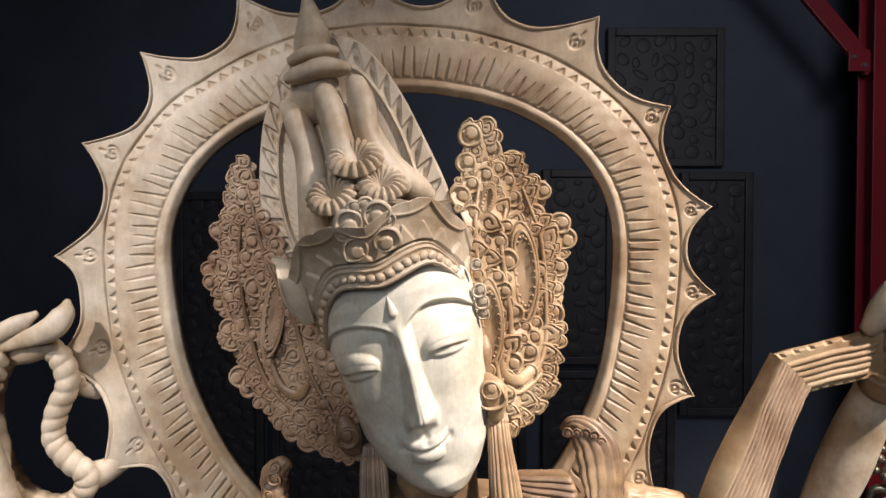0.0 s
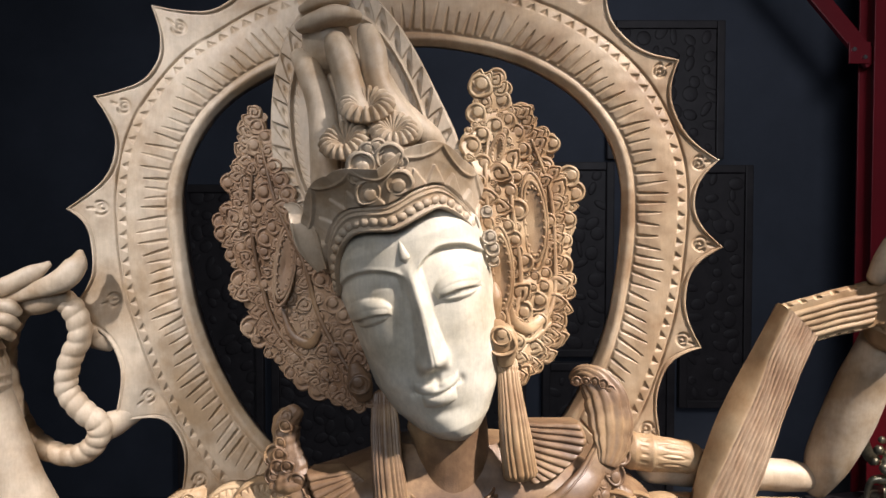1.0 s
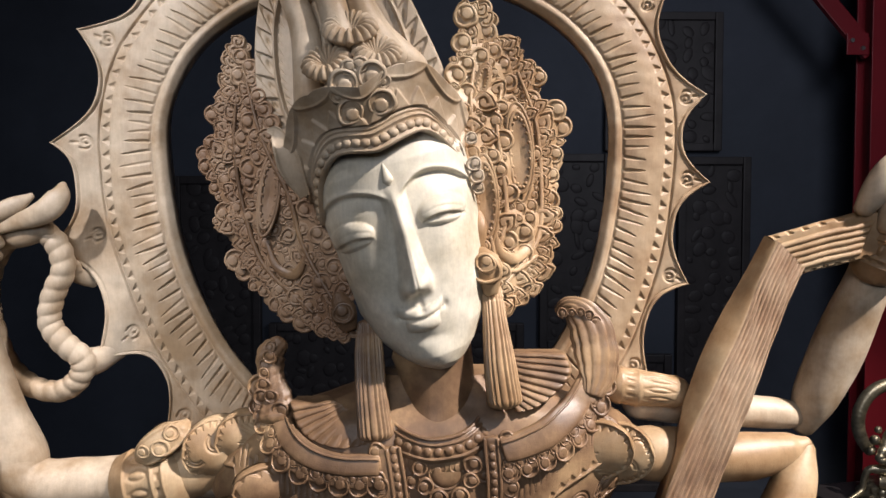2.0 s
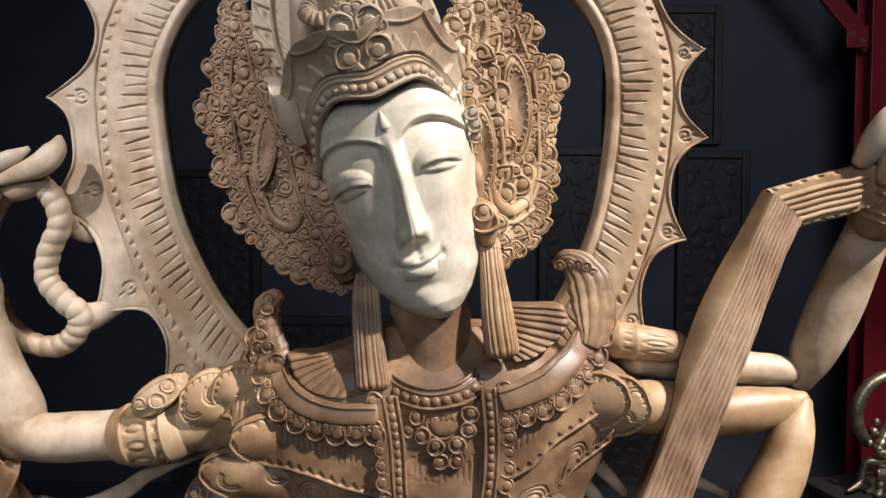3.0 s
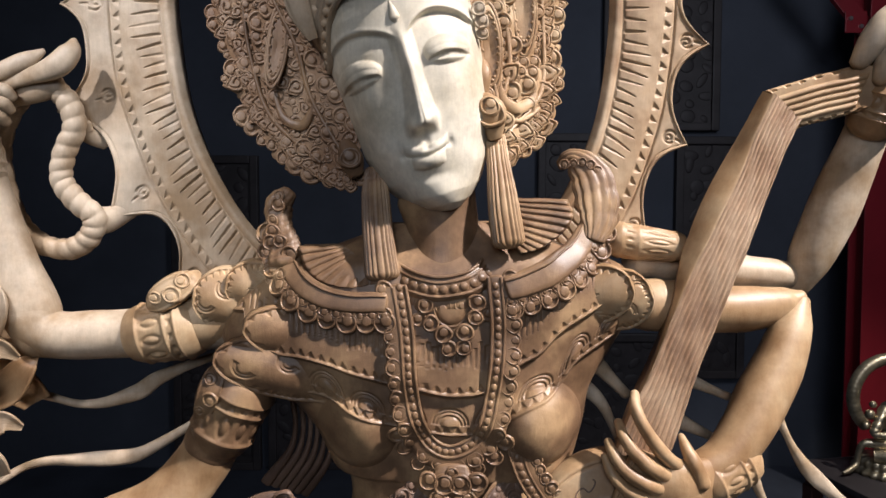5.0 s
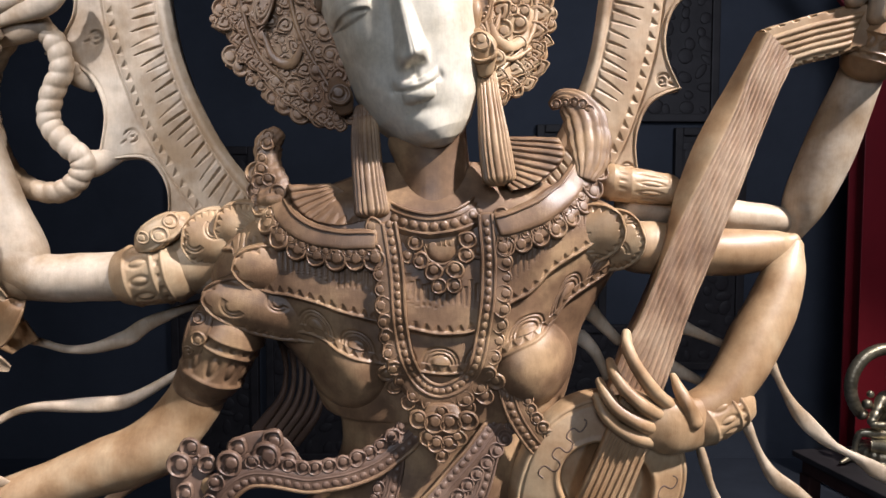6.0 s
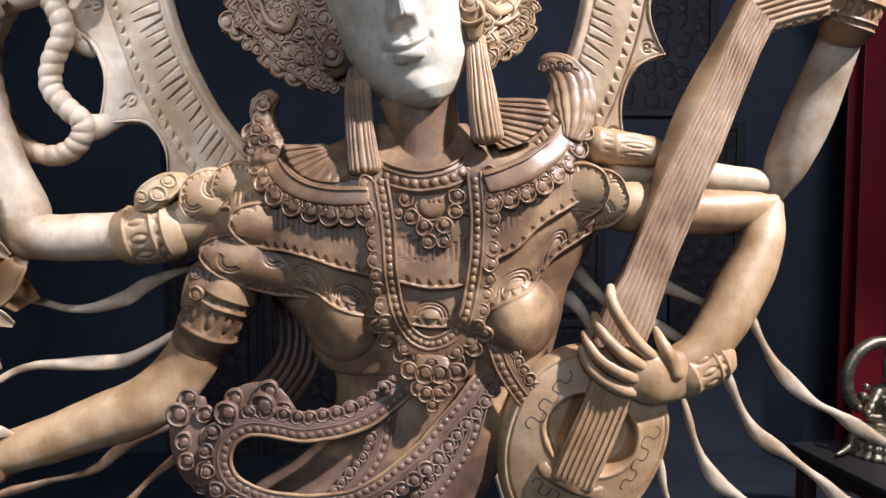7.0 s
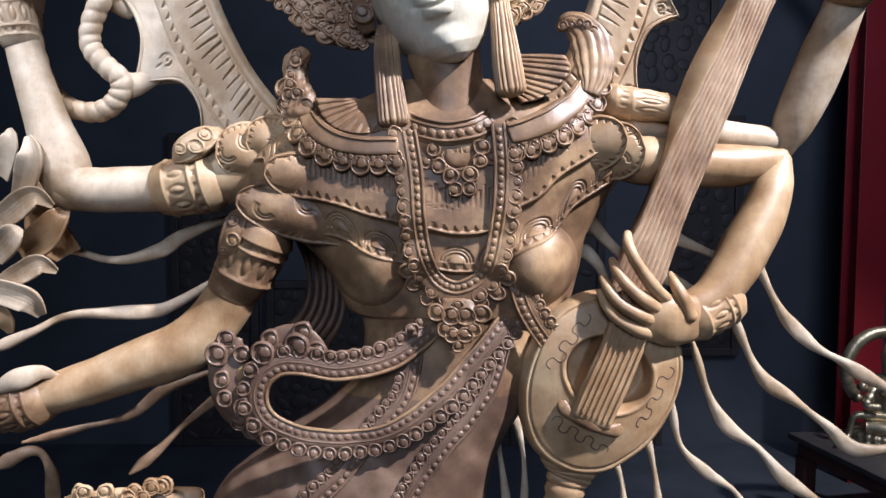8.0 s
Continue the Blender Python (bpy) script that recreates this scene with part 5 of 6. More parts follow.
for points, px, turns in (
    ([(-0.4121, 0.6200, 0.9776), (-0.3766, 0.6250, 0.9762), (-0.3299, 0.6300, 0.9636), (-0.2865, 0.6330, 0.9718), (-0.2590, 0.6350, 0.9885), (-0.1985, 0.6400, 1.0109)], 16, 1.5),
    ([(-0.4601, 0.6200, 0.8729), (-0.4128, 0.6250, 0.8903), (-0.3761, 0.6300, 0.9075), (-0.3225, 0.6350, 0.9106), (-0.2793, 0.6400, 0.9161), (-0.2122, 0.6450, 0.9539)], 16, 1.5),
    ([(-0.4285, 0.6350, 0.7773), (-0.3681, 0.6400, 0.7918), (-0.3234, 0.6430, 0.8037), (-0.2833, 0.6450, 0.8324), (-0.2269, 0.6500, 0.8516)], 13, 1.5),
    ([(-0.3260, 0.6450, 0.7410), (-0.2916, 0.6480, 0.7725), (-0.2598, 0.6500, 0.8015), (-0.2157, 0.6500, 0.8339)], 14, 1.0),
    ([(-0.4540, 0.6200, 0.7569), (-0.4146, 0.6300, 0.7703), (-0.4011, 0.6350, 0.7510), (-0.4020, 0.6400, 0.7195)], 18, 1.0),
    ([(0.3017, 0.6300, 0.9697), (0.3168, 0.6300, 0.9387), (0.3378, 0.6300, 0.9046), (0.3662, 0.6280, 0.8781), (0.3935, 0.6250, 0.8627), (0.4150, 0.6220, 0.8491), (0.4544, 0.6200, 0.8267)], 15, 2.5),
    ([(0.2806, 0.6300, 0.9188), (0.2977, 0.6300, 0.8788), (0.3171, 0.6300, 0.8443), (0.3453, 0.6280, 0.8246), (0.3790, 0.6250, 0.7994), (0.4097, 0.6220, 0.7743), (0.4567, 0.6200, 0.7779)], 17, 2.5),
    ([(0.2454, 0.6320, 0.8842), (0.2611, 0.6320, 0.8323), (0.2814, 0.6300, 0.7951), (0.3128, 0.6280, 0.7724), (0.3411, 0.6250, 0.7414), (0.3806, 0.6220, 0.7162)], 16, 2.5),
    ([(0.2240, 0.6320, 0.8265), (0.2367, 0.6320, 0.7770), (0.2626, 0.6300, 0.7484), (0.2912, 0.6280, 0.7285), (0.3080, 0.6250, 0.7004)], 13, 2.0),
    ([(0.1999, 0.6350, 0.7907), (0.2112, 0.6350, 0.7495), (0.2182, 0.6350, 0.6960)], 12, 1.0),
    ([(0.1666, 0.6380, 0.7662), (0.1775, 0.6380, 0.7366), (0.1818, 0.6380, 0.6948)], 12, 1.0),
    ([(0.0463, 0.6550, 0.7964), (0.0554, 0.6550, 0.7543), (0.0648, 0.6550, 0.6934)], 12, 1.0),
    ([(0.0698, 0.6550, 0.8024), (0.0791, 0.6550, 0.7542), (0.0826, 0.6550, 0.6934)], 11, 1.0),
    ([(0.0255, 0.6500, 0.7742), (0.0345, 0.6500, 0.7381), (0.0377, 0.6500, 0.6958)], 11, 1.0),
    ([(0.2157, 0.6400, 0.9916), (0.2372, 0.6400, 0.9808), (0.2696, 0.6400, 0.9673)], 18, 0.5),
    ([(0.2164, 0.6400, 0.9484), (0.2380, 0.6400, 0.9375), (0.2705, 0.6400, 0.9212)], 16, 0.5),
    ([(0.1257, 0.6450, 1.0174), (0.1474, 0.6450, 0.9958), (0.1746, 0.6450, 0.9686)], 22, 0.5),
    ([(0.1325, 0.6500, 0.9781), (0.1544, 0.6500, 0.9562), (0.1712, 0.6500, 0.9176)], 16, 0.5),
):
    # low left ribbons in umber: the arm's shade on them, put into the colour
    ribbon(points, px * 0.00051, UMBER if points[0][0] < -0.3 and points[0][2] < 0.8 else CREAM, turns)
for k in range(6):
    d = k * 13
    ribbon([(-0.1557, 0.6500, 0.9965), (-0.1423, 0.6520, 0.9561), (-0.1462, 0.6550, 0.9151), (-0.1698, 0.6550, 0.8798)] + np.array((d * 0.0005, 0.004 * k, -0.0003 * d)), 0.0055, BROWN, 1.0)
# ---- crown round the brow ----
def crown_low(x):
    ax = np.abs(x)
    return 0.0455 - 0.004 * np.exp(-(x / 0.018) ** 2) + 0.003 * np.exp(-((ax - 0.03) / 0.02) ** 2) - 0.0435 * np.clip((ax - 0.024) / 0.0365, 0, 1) ** 2.6


def crown_place(a, v, out):
    """A place on the crown: angle round the head, height over its lower edge, distance out from the hair line."""
    x = (0.0605 + out) * np.sin(a)
    low = crown_low(0.0605 * np.sin(a)) - 0.012 * (1 - np.cos(np.clip(np.abs(a) - 1.5, 0, 2)))
    return head_place(x, low + v, -0.052 + (0.0565 + out) * np.cos(a))


a = np.linspace(-np.pi, np.pi, 720, endpoint=False)[:, None]
v = np.linspace(-0.001, 0.046, 110)[None]
saw = np.abs(((a * 0.06) / 0.0150) % 1 - 0.5) * 2
inside = (v - 0.0195) / 0.0135
out = 0.003 + 0.0125 * np.clip((v - 0.015) / 0.031, 0, 1) ** 1.5
out = out + 0.0024 * step_up(1 - saw - inside, 0.05) * ((inside > 0) & (inside < 1))
swag = 0.0455 - 0.0075 * np.abs(np.cos(a * 6.5)) ** 0.6
out = out + 0.0014 * step_up(v - swag, 0.0004) + 0.0012 * np.exp(-((v - swag) / 0.0009) ** 2)
out = out + 0.0016 * (np.exp(-((v - 0.0008) / 0.0014) ** 2) + np.exp(-((v - 0.0128) / 0.0012) ** 2) + 0.7 * np.exp(-((v - 0.0165) / 0.001) ** 2))
v = v + 0.003 * np.abs(np.sin(a * 6.5)) ** 0.7 * np.clip((v - 0.036) / 0.01, 0, 1)
outer = crown_place(a, v, out)
inner = crown_place(a, v[:, ::-6], out[:, ::-6] - 0.006)
grid(np.concatenate([outer, inner], 1), CREAM, round_u=True, round_v=True)
cap = [crown_place(a[:, 0], np.full(720, 0.03), np.full(720, k)) for k in (0.006, -0.02, -0.04, -0.058)]
grid(np.stack(cap, 1), CREAM, round_u=True)
for k in np.linspace(-2.0, 2.0, 37):
    at, up, on = (crown_place(np.array(k), np.array(v), np.array(o)) for v, o in ((0.0067, 0.003), (0.0077, 0.003), (0.0067, 0.004)))
    stamp(BEAD, at, np.cross(up - at, on - at), up - at, (0.0043, 0.0036), CREAM, 0.6)
# front ornament of four scrolls
front = head_place(np.array(0.001), np.array(0.0865), np.array(0.0095))
tilt = unit(UP + FORE * 0.28)
face_of = unit(np.cross(SIDE, tilt))
face_of = face_of if np.dot(face_of, FORE) > 0 else -face_of
tube([front - tilt * 0.024, front - tilt * 0.010, front + tilt * 0.010, front + tilt * 0.020], [0.013, 0.023, 0.021, 0.007], CREAM, 30, 24, 0.26, FORE)
for dx, dv, r, turn in ((-0.0098, 0.0095, 0.0092, 2.6), (0.0098, 0.0095, 0.0092, -2.6), (-0.0115, -0.0115, 0.0092, 2.2), (0.0115, -0.0115, 0.0092, -2.2), (-0.003, 0.0185, 0.0052, 0), (0.0045, 0.0185, 0.0052, 0), (-0.0175, 0.002, 0.0045, 1), (0.0175, 0.002, 0.0045, -1)):
    stamp(CURL if dx < 0 else CURL_BACK, front + SIDE * dx + tilt * dv + face_of * 0.0046, tilt * math.cos(turn) + SIDE * math.sin(turn), np.cross(face_of, tilt * math.cos(turn) + SIDE * math.sin(turn)), r * 1.15, CREAM, 0.9)
# side leaves of the crown, and the small leaf that catches the light
leaf([(-0.1326, 0.5480, 1.3283), (-0.1240, 0.5400, 1.3249), (-0.1173, 0.5360, 1.3130), (-0.1118, 0.5400, 1.2966), (-0.1037, 0.5500, 1.2768)], [0.0013, 0.0057, 0.0093, 0.0102, 0.0044], CREAM, -0.2, 3, False)
for at, r in (((0.0273, 0.5550, 1.3029), 0.006), ((0.0301, 0.5570, 1.2938), 0.006), ((0.0316, 0.5600, 1.2846), 0.005), ((0.0247, 0.5560, 1.3226), 0.005)):
    stamp(CURL, at, (0.3, 0, 0.95), (-0.95, 0, 0.3), r, CREAM, 0.8)


# ---- rosettes, hair, rings and spire ----
def rosette(at, r, towards):
    """A ribbed shell of a flower."""
    z = unit(np.asarray(towards, float))
    x = unit(np.cross(z, (0, 0, 1)))
    y = np.cross(z, x)
    b = np.linspace(0, 2 * np.pi, 210, endpoint=False)[:, None]
    q = np.linspace(0.02, 1, 30)[None]
    rib = np.abs(np.sin(b * 8.5)) ** 0.6
    rad = r * q * (0.88 + 0.14 * rib * q)
    h = r * (0.62 * np.sin(q * np.pi * 0.8) ** 0.8 * (0.62 + 0.38 * rib * np.clip(q * 1.8, 0, 1)) - 0.5 * np.clip(q - 0.85, 0, 1))
    p = np.asarray(at) + rad[..., None] * (np.cos(b)[..., None] * x + np.sin(b)[..., None] * y) + h[..., None] * z
    back = np.asarray(at) - z * r * 0.4 + 0.5 * (p[:, -1:] - np.asarray(at))
    grid(np.concatenate([p, back], 1), CREAM, round_u=True)


rosette((-0.0676, 0.5480, 1.3989), 0.0228, (0.0, -0.7, 0.75))
rosette((-0.0826, 0.5380, 1.3725), 0.0200, (-0.1, -0.75, 0.6))
rosette((-0.0466, 0.5400, 1.3811), 0.0190, (0.1, -0.75, 0.65))
for points, widths in (
    ([(-0.1253, 0.5800, 1.4496), (-0.1169, 0.5720, 1.4370), (-0.1054, 0.5650, 1.4026), (-0.0994, 0.5600, 1.3447)], (16, 23, 25, 30)),
    ([(-0.0946, 0.5660, 1.4583), (-0.0895, 0.5620, 1.4444), (-0.0808, 0.5560, 1.4149), (-0.0694, 0.5520, 1.3753)], (22, 27, 28, 34)),
    ([(-0.0692, 0.5700, 1.4667), (-0.0643, 0.5660, 1.4495), (-0.0586, 0.5620, 1.4201), (-0.0369, 0.5560, 1.3843)], (20, 26, 26, 30)),
    ([(-0.0592, 0.5680, 1.4297), (-0.0483, 0.5660, 1.4050), (-0.0340, 0.5660, 1.3902), (-0.0189, 0.5700, 1.3824), (-0.0109, 0.5750, 1.3786)], (22, 30, 32, 24, 14)),
    ([(-0.0903, 0.5900, 1.4467), (-0.0850, 0.5850, 1.4091), (-0.0753, 0.5800, 1.3537)], (34, 46, 60)),
):
    tube(points, [k * 0.00044 for k in widths], CREAM, 50, 28)
for points, widths in (
    ([(-0.1221, 0.5700, 1.4703), (-0.1088, 0.5660, 1.4725), (-0.0932, 0.5660, 1.4774), (-0.0775, 0.5720, 1.4788)], (10, 17, 17, 10)),
    ([(-0.1213, 0.5730, 1.4853), (-0.1095, 0.5700, 1.4881), (-0.0960, 0.5700, 1.4908), (-0.0869, 0.5750, 1.4929)], (8, 13, 13, 8)),
):
    tube(points, [k * 0.00044 for k in widths], CREAM, 40, 24, 2.2, square=3)
tube([(-0.1024, 0.5850, 1.4528), (-0.1033, 0.5800, 1.4678), (-0.1046, 0.5800, 1.4837), (-0.1059, 0.5800, 1.4996), (-0.1058, 0.5800, 1.5087), (-0.1085, 0.5800, 1.5268), (-0.1125, 0.5800, 1.5457)], [0.0207, 0.0193, 0.0156, 0.0147, 0.0142, 0.0078, 0.0009], CREAM, 60, 32)


# ---- arched plate behind the crown ----
def back_plate():
    outer = smooth([(-0.1420, 0.5850, 1.3212), (-0.1504, 0.5900, 1.3631), (-0.1530, 0.5940, 1.4100), (-0.1481, 0.5980, 1.4527), (-0.1294, 0.6000, 1.4907), (-0.1013, 0.6020, 1.5119), (-0.0753, 0.6020, 1.5100), (-0.0529, 0.6000, 1.4907), (-0.0325, 0.5980, 1.4612), (-0.0136, 0.5940, 1.4264), (0.0028, 0.5900, 1.3910), (0.0144, 0.5850, 1.3537)], 700)
    root = np.linspace(0, 1, 700)[:, None] * (np.array((-0.0389, 0.5850, 1.3444)) - np.array((-0.0946, 0.5850, 1.3351))) + np.array((-0.0946, 0.5850, 1.3351))
    arc = np.concatenate([[0], np.cumsum(np.linalg.norm(np.diff(outer, axis=0), axis=1))])[:, None]
    reach = np.linalg.norm(root - outer, axis=1)[:, None]
    d = np.concatenate([np.linspace(0, 0.034, 60), np.linspace(0.034, 0.11, 30)[1:]])[None] * np.ones((700, 1))
    d = np.minimum(d, reach)
    p = outer[:, None] + (root - outer)[:, None] * (d / reach)[..., None]
    h = 0.0035 * np.exp(-((d - 0.0255) / 0.0022) ** 2) - 0.0015 * np.exp(-((d - 0.0295) / 0.0009) ** 2) - 0.004 * np.clip(1 - d / 0.002, 0, 1)
    pitch = 0.02
    m = arc / pitch - np.floor(arc / pitch)
    t = d / 0.022
    tri = np.abs(m - 0.5) * 2
    h = h - 0.003 * ((t < 1) & (tri > 1 - t)) * np.clip(t * 3, 0, 1)
    h = h - 0.0022 * np.exp(-((np.hypot((m - 0.0 - (m > 0.5)) * pitch, d - 0.0165) - 0.0) / 0.0024) ** 2)
    m = arc / 0.009 - np.floor(arc / 0.009)
    t = (d - 0.030) / 0.005
    h = h - 0.0015 * ((t > 0) & (t < 1)) * (np.abs(m - 0.5) < 0.3 * np.clip(1 - t, 0, 1) + 0.06)
    p[..., 1] -= h
    back = p[:, ::-10].copy()
    back[..., 1] += 0.014
    grid(np.concatenate([p, back], 1), CREAM, round_v=True)


back_plate()


# ---- carved wings behind the ears ----
def on_plate(plate, points, lift):
    """The points, brought to the front of a plate."""
    q = np.array(points, float)
    flat = plate.reshape(-1, 3)
    for e in q:
        e[1] = flat[np.argmin((flat[:, 0] - e[0]) ** 2 + (flat[:, 2] - e[2]) ** 2), 1] - lift
    return q


def wing(inner, outer, ink, plain, lobes, seed, size=(0.0058, 0.0094), thick=0.012, tooth=0.006):
    """A plate between two edges with a lobed rim, covered with scrolls around a few plain leaves."""
    rnd = random.Random(seed)
    n = 240
    a, b = smooth(inner, n), smooth(outer, n)
    s = np.linspace(0, 1, n)[:, None]
    flame = (s * lobes) % 1
    b = b + unit(b - a) * (tooth * np.clip(flame / 0.15, 0, 1) * (1 - flame) ** 0.8 - 0.002)
    q = np.linspace(0, 1, 60)[None, :, None]
    p = a[:, None] + (b - a)[:, None] * q
    p[..., 1] -= 0.004 * np.sin(np.pi * q[..., 0]) ** 0.6
    back = p[:, ::-4].copy()
    back[..., 1] += thick
    grid(np.concatenate([p, back], 1), ink, round_v=True)

    def on(u, w):
        i, j = min(n - 1, max(0, u * (n - 1))), min(59, max(0, w * 59))
        return p[int(i), int(j)]

    # plain leaves with a raised rim and a toothed line
    for centre, rx, rz, lean in plain:
        c = on_plate(p, [centre], 0.002)[0]
        k = np.linspace(0, 2 * np.pi, 60)
        x, z = rx * np.cos(k), rz * np.sin(k) * (1 - 0.1 * np.cos(k))
        rim = c + np.stack([x * math.cos(lean) - z * math.sin(lean), 0 * x - 0.004, x * math.sin(lean) + z * math.cos(lean)], -1)
        rope(rim, 0.0016, ink)
        rope(c + (rim - c) * 1.22 + (0, 0.001, 0), 0.0013, ink)
        fan = np.stack([c + (rim - c) * f - (0, 0.002 * (1 - f * f), 0) for f in (1, 0.8, 0.5, 0.02)], 1)
        grid(fan, ink)
        for e in rim[::3]:
            stamp(BEAD, c + (e - c) * 0.86 - (0, 0.0006, 0), (1, 0, 0), (0, 0, 1), 0.0017, ink, 0.8)
    placed = []
    for k in range(6000):
        r = rnd.uniform(*size) if k < 1600 else rnd.uniform(0.0028, 0.005)
        u, w = rnd.uniform(0.0, 1), rnd.uniform(0.02, 0.98)
        at = on(u, w)
        if any(((at[0] - c[0]) * math.cos(l) + (at[2] - c[2]) * math.sin(l)) ** 2 / (rx * 1.22 + r * 0.45) ** 2 + (-(at[0] - c[0]) * math.sin(l) + (at[2] - c[2]) * math.cos(l)) ** 2 / (rz * 1.22 + r * 0.45) ** 2 < 1 for c, rx, rz, l in plain):
            continue
        if any((at[0] - o[0]) ** 2 + (at[2] - o[2]) ** 2 < (0.8 * (r + t)) ** 2 for o, t in placed):
            continue
        placed.append((at, r))
        away = unit((on(u, 1.0) - on(u, 0.0)) * (1, 0, 1) + np.array((0, 0, 0.03)))
        b = math.atan2(away[2], away[0]) + rnd.uniform(-0.8, 0.8)
        x = np.array((math.cos(b), 0, math.sin(b)))
        form = rnd.choice((CURL, CURL_BACK, CURL, CURL_BACK, VOLUTE, VOLUTE_BACK))
        stamp(form, at - (0, 0.0003, 0), x, np.cross((0, -1, 0), x), r * 1.12, ink, rnd.uniform(0.65, 1.0))
    for i in even(p[:, -2], 0.0115):
        at = pick(p[:, -13], np.array([i]))[0]
        x = unit((pick(p[:, -1], np.array([i]))[0] - pick(p[:, 0], np.array([i]))[0]) * (1, 0, 1)) + (0, 0, rnd.uniform(0.1, 0.9))
        stamp(VOLUTE if rnd.random() < 0.5 else VOLUTE_BACK, at - (0, 0.001, 0), x, np.cross((0, -1, 0), x), rnd.uniform(0.006, 0.008), ink, 0.95)
    return p


right_wing = wing([(0.0176, 0.6000, 1.4267), (0.0170, 0.5980, 1.4128), (0.0168, 0.5940, 1.3982), (0.0059, 0.5860, 1.3811), (0.0162, 0.5780, 1.3576), (0.0214, 0.5720, 1.3166), (0.0267, 0.5680, 1.2760)] + [(0.0331, 0.5680, 1.2502), (0.0369, 0.5680, 1.2184), (0.0418, 0.5720, 1.1949)],
     [(0.0231, 0.6060, 1.4382), (0.0377, 0.6100, 1.4370), (0.0468, 0.6150, 1.4249), (0.0506, 0.6180, 1.4084), (0.0581, 0.6200, 1.4072), (0.0686, 0.6220, 1.4138), (0.0724, 0.6240, 1.3983), (0.0750, 0.6250, 1.3901), (0.0873, 0.6280, 1.3934), (0.0896, 0.6300, 1.3802), (0.0890, 0.6320, 1.3624), (0.0959, 0.6340, 1.3565), (0.1107, 0.6380, 1.3557), (0.1108, 0.6380, 1.3380), (0.1083, 0.6380, 1.3254), (0.1100, 0.6360, 1.3153), (0.1048, 0.6320, 1.2993), (0.0985, 0.6300, 1.2954), (0.1064, 0.6320, 1.2903)] + [(0.1007, 0.6300, 1.2718), (0.1074, 0.6280, 1.2669), (0.1050, 0.6220, 1.2521), (0.0975, 0.6180, 1.2365), (0.0989, 0.6140, 1.2230), (0.0860, 0.6060, 1.2116), (0.0768, 0.5980, 1.1981), (0.0567, 0.5880, 1.1858), (0.0461, 0.5800, 1.1918)],
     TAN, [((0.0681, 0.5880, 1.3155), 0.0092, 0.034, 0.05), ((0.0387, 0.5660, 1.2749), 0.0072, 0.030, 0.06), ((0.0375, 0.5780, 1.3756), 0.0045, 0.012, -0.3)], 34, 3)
moon = [(0.0458, 0.5700, 1.2493), (0.0502, 0.5680, 1.2338), (0.0627, 0.5700, 1.2274), (0.0752, 0.5760, 1.2367), (0.0792, 0.5820, 1.2509)]
tube(on_plate(right_wing, moon, 0.004), [0.0014, 0.0036, 0.0050, 0.0041, 0.0014], TAN, 40, 14, 0.45)
tube(on_plate(right_wing, [(0.0425, 0.5680, 1.2451), (0.0479, 0.5670, 1.2249), (0.0641, 0.5700, 1.2174), (0.0819, 0.5780, 1.2294)], 0.003), [0.0018, 0.0023, 0.0023, 0.0018], TAN, 40, 10)
# the left wing takes a darker wood than the tan right one
left_wing = wing([(-0.1593, 0.6000, 1.4043), (-0.1514, 0.5940, 1.3769), (-0.1403, 0.5880, 1.3500), (-0.1262, 0.5820, 1.3282), (-0.1098, 0.5800, 1.2969), (-0.0912, 0.5780, 1.2727), (-0.0799, 0.5780, 1.2469), (-0.0731, 0.5780, 1.2145), (-0.0663, 0.5780, 1.1682)],
     [(-0.1693, 0.6020, 1.4073), (-0.1772, 0.6060, 1.3916), (-0.1819, 0.6100, 1.3655), (-0.1938, 0.6140, 1.3575), (-0.1916, 0.6160, 1.3429), (-0.1982, 0.6180, 1.3273), (-0.2092, 0.6200, 1.3130), (-0.1999, 0.6180, 1.2915), (-0.1907, 0.6160, 1.2715), (-0.1952, 0.6160, 1.2544), (-0.1713, 0.6100, 1.2337), (-0.1821, 0.6120, 1.2197), (-0.1603, 0.6060, 1.2063), (-0.1364, 0.6000, 1.1801), (-0.1106, 0.5940, 1.1693), (-0.0814, 0.5880, 1.1605)],
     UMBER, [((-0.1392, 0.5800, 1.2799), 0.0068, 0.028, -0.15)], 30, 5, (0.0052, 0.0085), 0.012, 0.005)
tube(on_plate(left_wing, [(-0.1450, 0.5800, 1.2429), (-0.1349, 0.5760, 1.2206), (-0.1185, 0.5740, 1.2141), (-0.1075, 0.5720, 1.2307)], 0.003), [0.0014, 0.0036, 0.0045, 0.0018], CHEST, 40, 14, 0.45)
